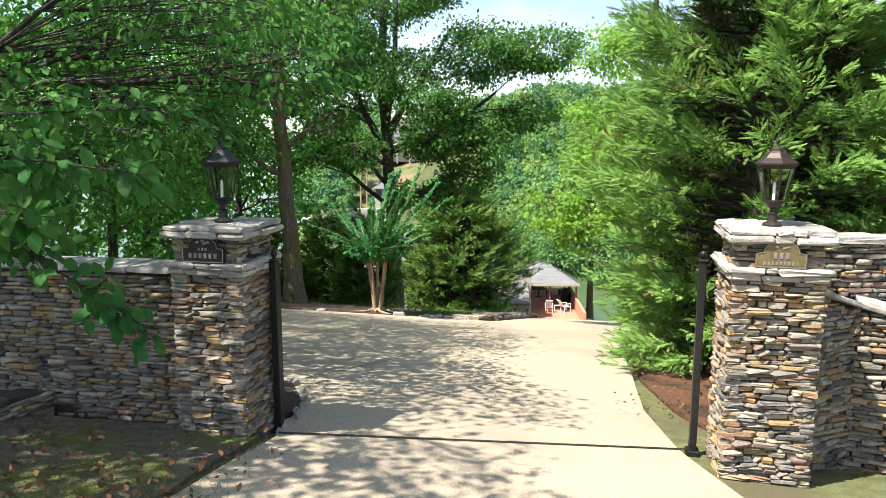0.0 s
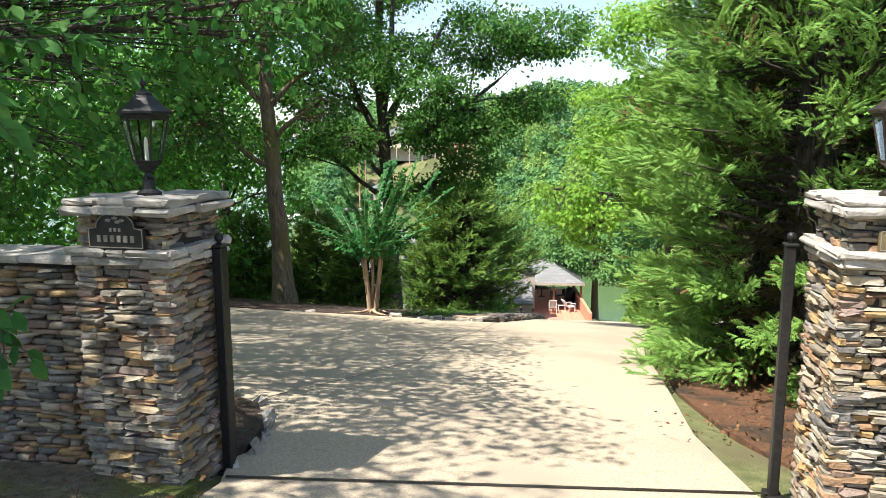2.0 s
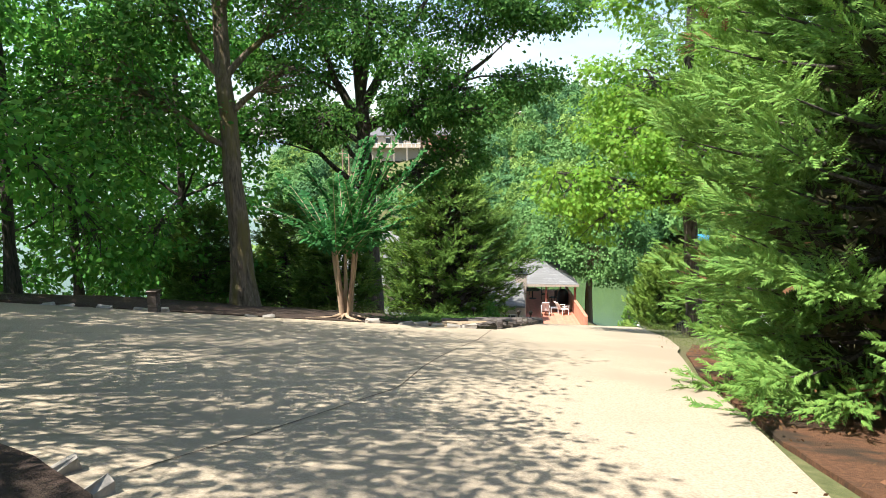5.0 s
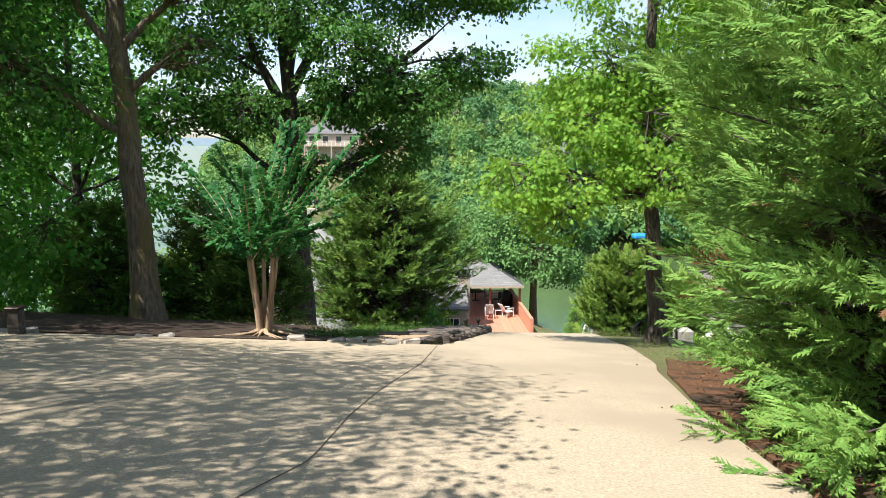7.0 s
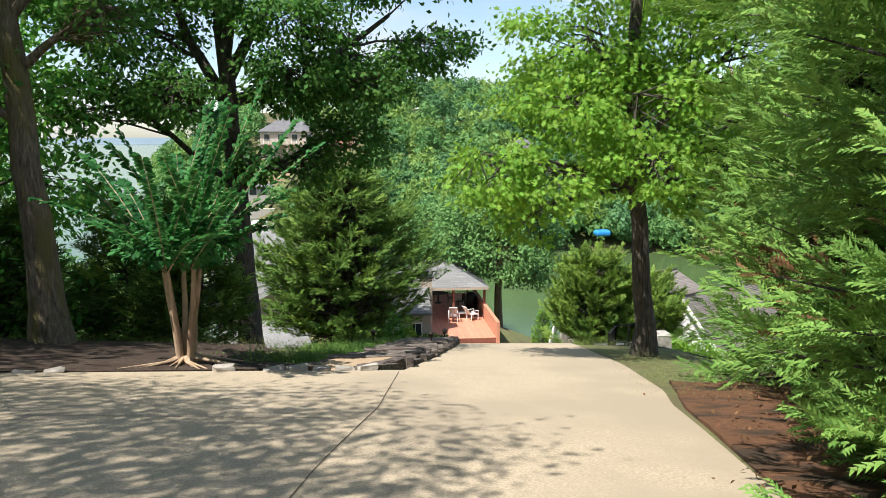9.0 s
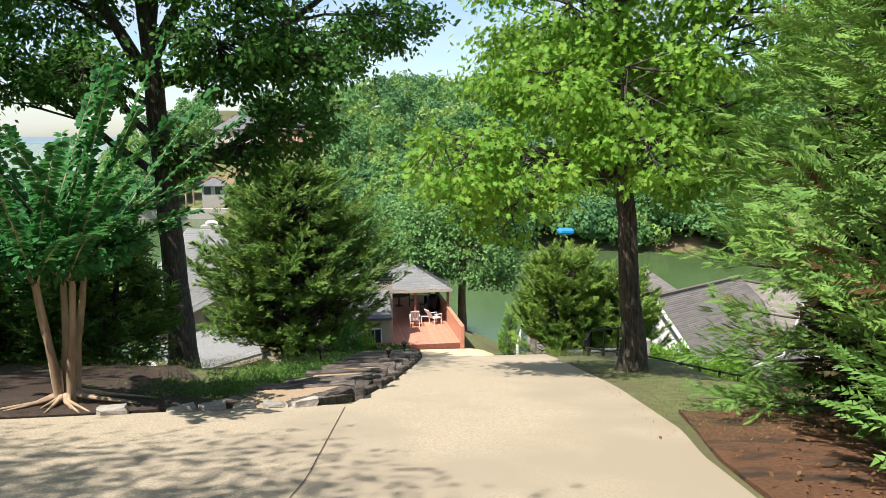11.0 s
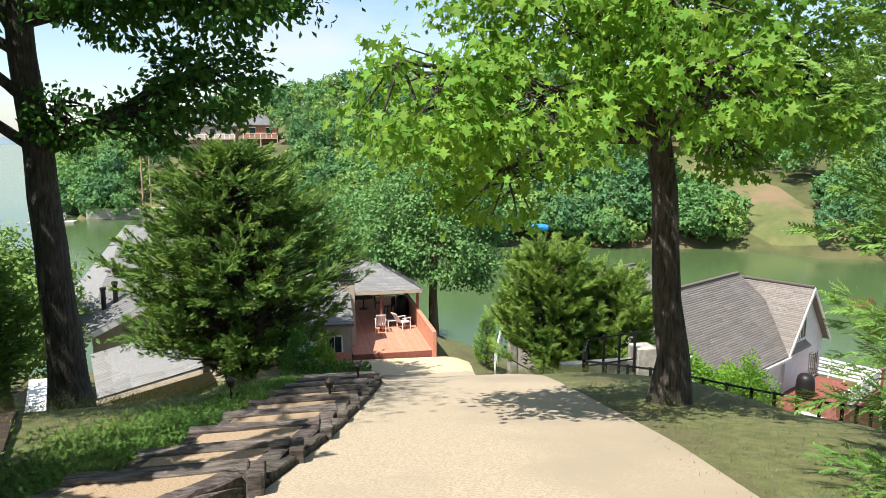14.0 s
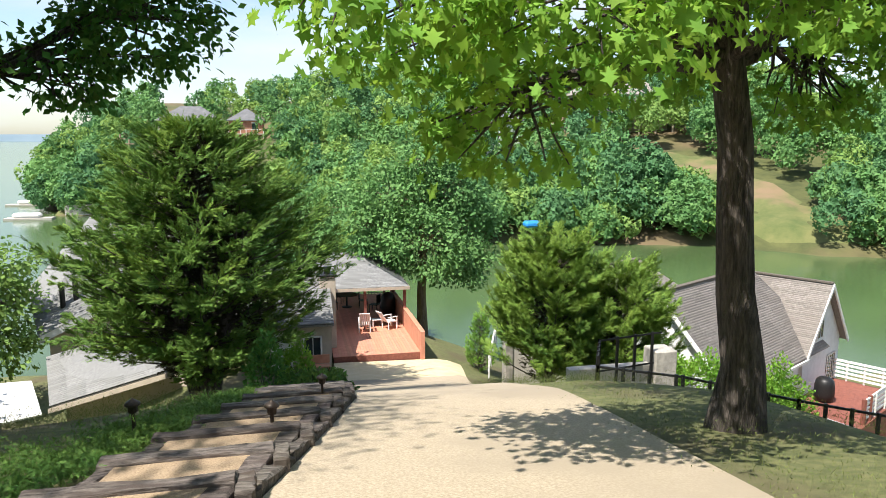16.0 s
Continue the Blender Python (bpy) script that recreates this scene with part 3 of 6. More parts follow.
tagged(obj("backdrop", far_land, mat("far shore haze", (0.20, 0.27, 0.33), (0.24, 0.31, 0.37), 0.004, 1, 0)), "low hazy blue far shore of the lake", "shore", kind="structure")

# ---------------------------------------------------------------- paved drive, beds and verges
drive = sheet("road", np.arange(-12, 46.0, 0.35), 20, M_CONC, left_edge, right_edge, 0.03, "tan exposed-aggregate concrete drive and parking court")
apron = sheet("pavement", np.arange(45.66, 49.45, 0.3), 10, M_APRON, left_edge, right_edge, 0.034, "pale concrete apron in front of the deck")
bed_lo = lambda y: np.interp(y, (19.6, 21, 22, 27.5), (-12, -12, -11, -9))
sheet("flower_bed", np.arange(19.7, 27.6, 0.25), 50, M_MULCH, bed_lo, lambda y: np.minimum(np.interp(y, (19.6, 20.6, 21.3, 21.9, 23.5, 27.5), (-9.2, -4.2, -1.6, -0.2, -0.9, -2.2)), 1.0), 0.05, "dark bark mulch bed with exposed roots", seed=3, rough=0.05)
sheet("straw_bed", np.arange(8.2, 21.5, 0.25), 30, M_STRAW, lambda y: right_edge(y) + np.interp(y, (8, 10, 12, 16, 20, 27), (0.9, 0.4, 0.12, 0.10, 0.2, 1.2)), lambda y: right_edge(y) + np.interp(y, (8, 12, 18, 21.5), (3.5, 8, 7, 4.0)), 0.015, "rust-coloured pine straw under the cypress", seed=5, rough=0.05)
sheet("planter_bed", np.arange(7.5, 10.4, 0.12), 14, M_MULCH, lambda y: -5.0 + 0 * y, lambda y: np.interp(y, (7.4, 8.0, 8.6, 9.3, 9.9, 10.4), (-1.35, -1.16, -1.22, -1.5, -2.2, -3.4)), 0.10, "dark mulch planter behind the gate pillar", seed=6, rough=0.04)


M_SOIL = mat("mossy soil", (0.085, 0.066, 0.045), (0.19, 0.155, 0.115), 11, 0.95, 1.0, 50, c3=(0.12, 0.135, 0.03), big=1.1, dist=0.03)
sheet("soil_bed", np.arange(1.5, 7.4, 0.15), 40, M_SOIL, lambda y: -9.0 + 0 * y, lambda y: left_edge(y) - np.interp(y, (1.5, 5.5, 7.3), (0.10, 0.12, 0.16)), 0.035, "bare soil with moss patches and leaf litter below the wall", seed=9, rough=0.05)


def strip(name, pts, width, up, material, label):
    """A thin inlaid line on the drive along a polyline in plan."""
    p = np.array(pts, float)
    cum = np.r_[0, np.cumsum(np.linalg.norm(np.diff(p, axis=0), axis=1))]
    s = np.linspace(0, cum[-1], max(3, int(cum[-1] / 0.3)))
    q = np.stack([np.interp(s, cum, p[:, 0]), np.interp(s, cum, p[:, 1])], 1)
    t = np.gradient(q, axis=0)
    t /= np.linalg.norm(t, axis=1)[:, None]
    nn = np.stack([-t[:, 1], t[:, 0]], 1) * width / 2 * (1 + 0.25 * np.sin(s * 9)[:, None])
    a, b = q + nn, q - nn
    v = np.concatenate([np.c_[a, gz(a[:, 0], a[:, 1]) + up], np.c_[b, gz(b[:, 0], b[:, 1]) + up]])
    k = len(q)
    i = np.arange(k - 1)
    return tagged(obj(name, arr_mesh(name, v, np.stack([i, i + k, i + k + 1, i + 1], 1)), material), label, "joint", kind="structure")


strip("expansion_joint", [(-1.6, 9.9), (-0.9, 11.4), (-0.21, 13.1), (-0.03, 14.67), (0.2, 15.96), (0.73, 18.37), (1.12, 21.7)], 0.012, 0.036, M_JOINT, "dark expansion joint in the concrete")
strip("expansion_joint", [(-8.6, 13.6), (-5.0, 15.6), (-2.8, 17.6), (0.55, 17.7)], 0.010, 0.036, M_JOINT, "dark expansion joint in the concrete")
strip("gate_track", [(-1.12, 7.38), (0.8, 7.66), (3.0, 7.98)], 0.055, 0.037, M_BRONZE, "dark metal gate track set in the drive")

# ---------------------------------------------------------------- stonework
def stone_meshes(n=10):
    out = []
    r = np.random.default_rng(41)
    for i in range(n):
        bm = bmesh.new()
        bmesh.ops.create_cube(bm, size=1)
        bmesh.ops.bevel(bm, geom=bm.edges[:], offset=0.11, segments=1, affect="EDGES")
        for v in bm.verts:
            v.co += Vector(r.normal(0, 0.055, 3))
        bmesh.ops.triangulate(bm, faces=bm.faces)
        me = bpy.data.meshes.new("stone")
        bm.to_mesh(me)
        bm.free()
        me.materials.append(M_STONE)
        out.append(me)
    return out


STONES = stone_meshes()
S_ARR = []
for me in STONES:
    sv = np.array([v.co for v in me.vertices])
    sf = np.array([p.vertices for p in me.polygons])
    S_ARR.append((sv, sf))


def stone_face(parent, a, b, z0, z1, depth, seed, singles=300, course=0.041, run=0.155, zfun=None):
    """Dry-stacked stones on the face from a to b (plan, in the parent's frame; the outside is to the right of a to b)."""
    r = np.random.default_rng(seed)
    a, b = np.array(a, float), np.array(b, float)
    L = np.linalg.norm(b - a)
    u = (b - a) / L
    nrm = np.array([u[1], -u[0]])
    rot = math.atan2(u[1], u[0])
    rest_v, rest_f, off, made = [], [], 0, 0
    z = z0
    while z < z1 - 0.02:
        h = min(course * r.uniform(0.6, 1.6), z1 - z)
        x = -r.uniform(0, 0.1)
        while x < L:
            w = run * r.uniform(0.5, 1.75)
            x0, x1 = max(x, -0.015), min(x + w, L + 0.015)
            x += w
            if x1 - x0 < 0.035:
                continue
            hh = h * r.uniform(0.85, 1.0)
            c = a + u * (x0 + x1) / 2 + nrm * (r.uniform(-0.03, 0.03) - depth / 2)
            if zfun is not None and z + hh > zfun(c):
                continue
            k = r.integers(len(STONES))
            size = ((x1 - x0) - 0.008, depth * r.uniform(0.82, 1.14), hh * 0.92)
            mtx = Matrix.LocRotScale((c[0], c[1], z + h / 2), Euler((r.normal(0, 0.03), r.normal(0, 0.045), rot + r.normal(0, 0.05))), size)
            if made < singles:
                ob = new("stone", STONES[k])
                ob.parent = parent
                ob.matrix_local = mtx
                made += 1
            else:
                v, f = S_ARR[k]
                mm = np.array(mtx)
                rest_v.append(v @ mm[:3, :3].T + mm[:3, 3])
                rest_f.append(f + off)
                off += len(v)
        z += h
    if rest_v:
        ob = obj("stonework", arr_mesh("stonework", np.concatenate(rest_v), np.concatenate(rest_f)), M_STONE_I, parent)
        ob["kind"] = "stuff"


def slab_ring(parent, half, z0, z1, seed, n=3, fill=True):
    """Cap course: rough slabs round a square, butted, with a filling slab."""
    r = np.random.default_rng(seed)
    for side in range(4):
        cuts = np.sort(np.r_[-half, r.uniform(-half * 0.6, half * 0.6, n - 1), half])
        for c0, c1 in zip(cuts, cuts[1:]):
            if c1 - c0 < 0.08:
                continue
            bm = bx(c0 + 0.004, -half - r.uniform(0, 0.025), z0, c1 - 0.004, -half + 0.24, z1 + r.uniform(-0.012, 0.008), 0.014)
            for v in bm.verts:
                v.co += Vector(r.normal(0, 0.006, 3))
            bmesh.ops.transform(bm, matrix=Matrix.Rotation(side * math.pi / 2, 4, "Z"), verts=bm.verts)
            part("cap_slab", bm, M_SLAB, parent, "rough grey flagstone")
    if fill:
        bm = bx(-half + 0.2, -half + 0.2, z0, half - 0.2, half - 0.2, z1 - 0.006, 0.01)
        part("cap_slab", bm, M_SLAB, parent, "rough grey flagstone")


def plaque(parent, y, z, material, relief):
    """Arched name plate with worn relief bars."""
    pts = [(-0.21, 0), (0.21, 0), (0.21, 0.13), (0.15, 0.14)] + [(0.15 * math.cos(a), 0.15 + 0.10 * math.sin(a)) for a in np.linspace(0.1, math.pi - 0.1, 9)] + [(-0.15, 0.14), (-0.21, 0.13)]
    pl = part("plaque", prism(bmesh.new(), [(x, y, z + q) for x, q in pts], (0, -0.022, 0)), material, parent, "arched cast metal name plate")
    bm = bmesh.new()
    for i in range(len(pts)):
        p, q = pts[i], pts[(i + 1) % len(pts)]
        m = Vector(((p[0] + q[0]) / 2 * 0.95, y - 0.024, z + 0.01 + (p[1] + q[1]) / 2 * 0.93))
        ln = math.hypot(q[0] - p[0], q[1] - p[1])
        bmesh.ops.create_cube(bm, size=1, matrix=Matrix.LocRotScale(m, Euler((0, -math.atan2(q[1] - p[1], q[0] - p[0]), 0)), (ln * 0.95, 0.006, 0.006)))
    part("rim", bm, relief, pl)
    rows = [(0.045, 0.30, 0.045, 6), (0.115, 0.10, 0.025, 3)] if material == M_PLATE else [(0.03, 0.30, 0.028, 9), (0.085, 0.15, 0.055, 3)]
    for zz, w, h, n in rows:
        for i in range(n):
            x = -w / 2 + w * (i + 0.5) / n
            part("relief_bar", bx(x - w / n * 0.3, y - 0.028, z + zz, x + w / n * 0.3, y - 0.02, z + zz + h, 0.002), relief, pl)
    bm = bmesh.new()
    for x, q in ((-0.05, 0.19), (0.0, 0.205), (0.05, 0.19), (0.02, 0.18)):
        bmesh.ops.create_icosphere(bm, subdivisions=1, radius=0.016, matrix=Matrix.LocRotScale((x, y - 0.022, z + q), None, (1.5, 0.5, 0.8)))
    part("ornament", bm, relief, pl)


def lantern(at, rz, material, label):
    """Six-sided post lantern on a turned foot."""
    t = thing("post_lantern", at, label, "lantern", "gate lanterns", rz)
    part("foot", lathe(bmesh.new(), [(0.085, 0), (0.085, 0.018), (0.07, 0.03), (0.045, 0.045), (0.04, 0.11), (0.05, 0.118), (0.03, 0.13), (0.022, 0.16)], 12), material, t)
    part("cup", lathe(bmesh.new(), [(0.022, 0.16), (0.05, 0.175), (0.07, 0.205), (0.098, 0.225), (0.102, 0.24), (0.03, 0.245)], 6), material, t)
    for i in range(6):
        a0, a1 = i * math.pi / 3, (i + 1) * math.pi / 3
        def c(a, r, z):
            return Vector((r * math.cos(a), r * math.sin(a), z))
        bm = bmesh.new()
        lo, hi = c(a0, 0.094, 0.24), c(a0, 0.158, 0.53)
        d = hi - lo
        bmesh.ops.create_cube(bm, size=1, matrix=Matrix.LocRotScale((lo + hi) / 2, d.to_track_quat("Z", "Y"), (0.012, 0.012, d.length)))
        part("corner_bar", bm, material, t)
        bm = bmesh.new()
        quad = [bm.verts.new(v) for v in (c(a0, 0.09, 0.242), c(a1, 0.09, 0.242), c(a1, 0.154, 0.53), c(a0, 0.154, 0.53))]
        bm.faces.new(quad)
        pane = part("pane", bm, M_GLASS, t, "seeded clear glass")
        pane.visible_shadow = False
    part("candle", lathe(bmesh.new(), [(0.013, 0.245), (0.013, 0.33), (0.016, 0.35), (0.012, 0.39), (0.003, 0.41)], 8), M_TRIM, t, "pale candle tube and bulb")
    part("roof", lathe(bmesh.new(), [(0.163, 0.53), (0.168, 0.555), (0.19, 0.565), (0.19, 0.58), (0.125, 0.625), (0.085, 0.67), (0.062, 0.69), (0.06, 0.705), (0.03, 0.725), (0.016, 0.735)], 6), material, t)
    part("finial", lathe(bmesh.new(), [(0.014, 0.735), (0.008, 0.75), (0.02, 0.765), (0.018, 0.785), (0.006, 0.80), (0.003, 0.815)], 8), material, t)
    return t


def pillar(corner, rz, ground, label, seed, plate, right, w):
    """Square stacked-stone gate pillar; corner: plan of its front inner corner."""
    off = Matrix.Rotation(radians(rz), 2) @ Vector((w / 2 if right else -w / 2, w / 2))
    cx, cy = corner[0] + off[0], corner[1] + off[1]
    p = thing("stone_pillar", (cx, cy, 0), label, "pillar", "gate pillars", rz)
    h = w / 2
    part("core", bx(-h + 0.05, -h + 0.05, ground - 0.4, h - 0.05, h - 0.05, 1.70), M_CORE, p)
    cs = [(-h, -h), (h, -h), (h, h), (-h, h)]
    n = 0
    for i in range(4):
        stone_face(p, cs[i], cs[(i + 1) % 4], ground - 0.25, 1.315, 0.14, seed + i, 300 if i in (0, 1 if not right else 3) else 0)
        q = 0.93
        stone_face(p, (cs[i][0] * q, cs[i][1] * q), (cs[(i + 1) % 4][0] * q, cs[(i + 1) % 4][1] * q), 1.43, 1.655, 0.12, seed + 10 + i, 60, 0.042, 0.17)
    slab_ring(p, h + 0.03, 1.315, 1.375, seed + 20, 3, False)
    slab_ring(p, h + 0.05, 1.379, 1.432, seed + 21, 3)
    slab_ring(p, h + 0.06, 1.655, 1.715, seed + 22, 3)
    slab_ring(p, h + 0.045, 1.719, 1.77, seed + 23, 4)
    plaque(p, -h * 0.93 - 0.045, 1.435, M_PLATE if plate else M_PLATE2, M_LETTER if plate else M_LETTER)
    return cx, cy


lc = pillar((-1.33, 7.13), -9, -0.3, "square stacked-stone gate pillar in tree shade", 100, True, False, 0.70)
rc = pillar((3.10, 7.30), -9, -0.65, "square stacked-stone gate pillar in full sun", 200, False, True, 0.76)
lantern((lc[0] + 0.0, lc[1], 1.765), 10, M_BLACK, "black post lantern on the shaded pillar")
lantern((rc[0], rc[1], 1.765), 25, M_BRONZE, "weathered bronze post lantern on the sunny pillar")


def wall_run(name, pts, z_top, thick, label, seed, singles, cap=True):
    """Stacked-stone wall along a plan polyline; the outside is to the right of its direction."""
    w = thing(name, (pts[0][0], pts[0][1], 0), label, "wall", kind="structure")
    o = np.array(pts[0])
    left = singles
    r = np.random.default_rng(seed)
    for i in range(len(pts) - 1):
        a, b = np.array(pts[i]) - o, np.array(pts[i + 1]) - o
        za, zb = z_top[i], z_top[i + 1]
        L = np.linalg.norm(b - a)
        u = (b - a) / L
        nn = np.array([u[1], -u[0]])
        g0 = min(float(gz(*(pts[i]))), float(gz(*(pts[i + 1])))) - 0.3
        bm = prism(bmesh.new(), [(*(a - nn * 0.05), g0), (*(b - nn * 0.05), g0), (*(b - nn * 0.05), zb - 0.06), (*(a - nn * 0.05), za - 0.06)], (*(-nn * (thick - 0.1)), 0))
        part("core", bm, M_CORE, w)
        fun = lambda c, a=a, u=u, L=L, za=za, zb=zb: za - 0.045 + (zb - za) * np.clip(((c - a) @ u) / L, 0, 1)
        stone_face(w, a, b, g0 + 0.1, max(za, zb), 0.14, seed + i, max(left, 0), zfun=fun)
        left -= int(L / 0.2 * (max(za, zb) - g0) / 0.05)
        if cap:
            x = 0.0
            while x < L - 0.05:
                ln = min(r.uniform(0.35, 0.75), L - x)
                p, q = a + u * x, a + u * (x + ln - 0.008)
                zp, zq = za + (zb - za) * x / L, za + (zb - za) * (x + ln) / L
                bm = prism(bmesh.new(), [(*(p + nn * 0.05), zp - 0.05), (*(q + nn * 0.05), zq - 0.05), (*(q + nn * 0.05), zq + r.uniform(0, 0.02)), (*(p + nn * 0.05), zp + r.uniform(0, 0.02))], (*(-nn * (thick + 0.1)), 0))
                bmesh.ops.bevel(bm, geom=bm.edges[:], offset=0.012, segments=1, affect="EDGES")
                for v in bm.verts:
                    v.co += Vector(r.normal(0, 0.006, 3))
                part("cap_slab", bm, M_SLAB, w, "rough grey flagstone coping")
                x += ln
    return w


wall_run("wall_west", [(-6.6, 7.85), (-3.6, 7.55), (-1.98, 7.36)], [1.34, 1.34, 1.34], 0.4, "shaded stacked-stone boundary wall with flagstone coping", 300, 300)
wall_run("wall_low", [(-5.2, 6.1), (-3.75, 6.75), (-3.45, 7.5)], [0.15, 0.2, 0.1], 0.4, "low curved stacked-stone retaining wall", 330, 120, False)
wall_run("wall_east", [(3.87, 7.34), (4.16, 7.76), (4.6, 8.0), (5.1, 7.8), (5.7, 7.1)], [1.24, 1.12, 0.96, 0.84, 0.72], 0.4, "concave stacked-stone wing wall beside the gate", 360, 300)
wall_run("wall_upper", [(3.9, 8.32), (5.4, 8.36), (8.0, 8.45)], [1.55, 1.55, 1.55], 0.4, "higher stacked-stone wall with pale coping behind the pillar", 390, 120)


def gate_post(x, y, z0, z1, w, d, rz, label):
    p = thing("gate_post", (x, y, z0), label, "post", "gate posts", rz)
    part("tube", bx(-w / 2, -d / 2, -0.1, w / 2, d / 2, z1 - z0, 0.008), M_BLACK, p)
    part("cap", bx(-w / 2 - 0.012, -d / 2 - 0.012, z1 - z0, w / 2 + 0.012, d / 2 + 0.012, z1 - z0 + 0.02, 0.005), M_BLACK, p)
    part("ball_finial", lathe(bmesh.new(), [(0.02, z1 - z0 + 0.02), (0.015, z1 - z0 + 0.035)] + [(0.034 * math.sin(a), z1 - z0 + 0.07 - 0.034 * math.cos(a)) for a in np.linspace(0.5, 3.1, 7)], 10), M_BLACK, p, smooth=True)
    part("base_plate", bx(-w / 2 - 0.03, -d / 2 - 0.03, -0.1, w / 2 + 0.03, d / 2 + 0.03, 0.02, 0.004), M_BLACK, p)


gate_post(-1.17, 7.62, -0.36, 1.38, 0.075, 0.10, -9, "black square steel gate post against the stone pillar")
gate_post(3.05, 8.0, -0.64, 1.36, 0.07, 0.09, -9, "black square steel gate post with ball finial")

# stones round the planter
r = np.random.default_rng(8)
for i in range(7):
    y = 7.72 + i * 0.34
    x = float(np.interp(y, (7.4, 8.0, 8.6, 9.3, 9.9, 10.4), (-1.33, -1.12, -1.18, -1.46, -2.16, -3.4)))
    bm = bx(-0.045, -0.165, -0.08, 0.045, 0.165, 0.075, 0.025)
    for v in bm.verts:
        v.co += Vector(r.normal(0, 0.018, 3))
    k = part("edging_stone", bm, M_SLAB)
    k.matrix_world = pose(*gp(x, y, 0.02), r.normal(0, 6), r.normal(0, 8), 25 * (1.2 - i * 0.35))
    tagged(k, "pale rough stone edging the mulch planter", "stone", "planter stones")
# kerb stones along the mulch bed
for i in range(26):
    t = i / 25
    x = -8.6 + 9.2 * t
    y = float(np.interp(x, (-9.5, -4.0, -1.4, 1.2), (19.5, 20.55, 21.3, 21.9))) + 0.02
    if r.uniform() < np.interp(x, (-8, -4, -2, 0.6), (0.25, 0.35, 0.3, 0.1)):
        continue
    ln = r.uniform(0.26, 0.36)
    bm = bx(-ln / 2, -0.07, -0.06, ln / 2, 0.07, r.uniform(0.02, 0.07), 0.022)
    for v in bm.verts:
        v.co += Vector(r.normal(0, 0.014, 3))
    k = part("kerb_stone", bm, M_SLAB)
    k.matrix_world = pose(*gp(x, y, 0.05), r.normal(0, 4), r.normal(0, 5), 14 + r.normal(0, 8))
    tagged(k, "pale kerb stone between the court and the mulch", "stone", "kerb stones")

# ---------------------------------------------------------------- trees by the drive
broad_tree("oak_tree", gp(-3.05, 32.5, -0.1), [(0, 0, 0), (-0.1, 0, 3), (-0.3, 0, 6.5), (-0.4, 0, 8.7), (-0.6, 0.2, 12), (-0.4, 0.3, 16)],
           [((-1.6, -1.5, 8.3), (1.3, 1.2, 0.8)), ((1.6, -1.8, 8.8), (1.4, 1.2, 0.8)), ((3.6, -1.6, 8.6), (1.2, 1.1, 0.7)), ((-3.8, -1.0, 8.2), (1.4, 1.2, 0.9)), ((3.1, 0, 7.1), (1.2, 1.2, 0.9)), ((2.0, 0, 6.3), (0.7, 0.7, 0.7)), ((0.4, -0.3, 6.3), (0.6, 0.6, 0.6)), ((1.4, -0.4, 8.3), (1.0, 0.9, 0.6)), ((3.6, 0, 9.3), (1.8, 1.6, 1.0)), ((5.7, 0, 9.8), (1.4, 1.3, 0.7)), ((-3.0, 0, 10.2), (1.8, 1.6, 1.1)), ((-2.4, 0, 8.5), (0.9, 0.9, 0.6)),
            ((0, -1, 11.6), (2.0, 1.8, 1.0)), ((-3, 0, 13), (2.4, 2.2, 1.4)), ((3.6, 0, 12.3), (2.4, 2.2, 1.3)), ((0, 0, 16), (3.2, 3, 2)), ((6.8, -0.2, 12.6), (1.6, 1.6, 0.9)), ((-5.2, 0.2, 11.4), (1.4, 1.3, 0.9)), ((1.8, -2.0, 10.2), (1.5, 1.3, 0.8))],
           62000, 0.18, M_OAK, M_BARKD, "tall dark-trunked oak with spreading limbs", 11, T_LEAF, 0.36, twigs=34, spread=0.38, flare=1.4,
           stems=[((-0.38, 0, 8.0), (-1.4, 0, 10.0), (-2.6, 0, 13.5)), ((-0.4, 0, 8.8), (0.5, 0, 10.4), (2.4, 0, 13.5)), ((-0.38, 0, 8.2), (1.9, -0.1, 8.9), (4.4, -0.2, 10.8)), ((-0.45, 0, 9.5), (0.0, -0.5, 12.0), (0.2, -0.6, 15))])
broad_tree("hardwood_tree", gp(-5.86, 25.3, -0.1), [(0, 0, 0), (-0.15, 0, 3), (-0.3, 0, 6.5), (-0.6, 0.3, 10), (-0.7, 0.3, 13)],
           [((1.5, 0, 6.6), (0.9, 0.9, 0.7)), ((1.9, 0, 8.6), (1.4, 1.4, 1.0)), ((-2.5, 0, 9), (2.2, 2, 1.6)), ((0, 0, 11), (2.8, 2.6, 2)), ((-3, -1, 6), (2, 2, 1.8)), ((1.5, -1.2, 10.5), (2, 2, 1.5))],
           20000, 0.17, M_OAK, M_BARK, "tall straight hardwood trunk with mossy grey bark", 12, T_LEAF, 0.32, twigs=36)
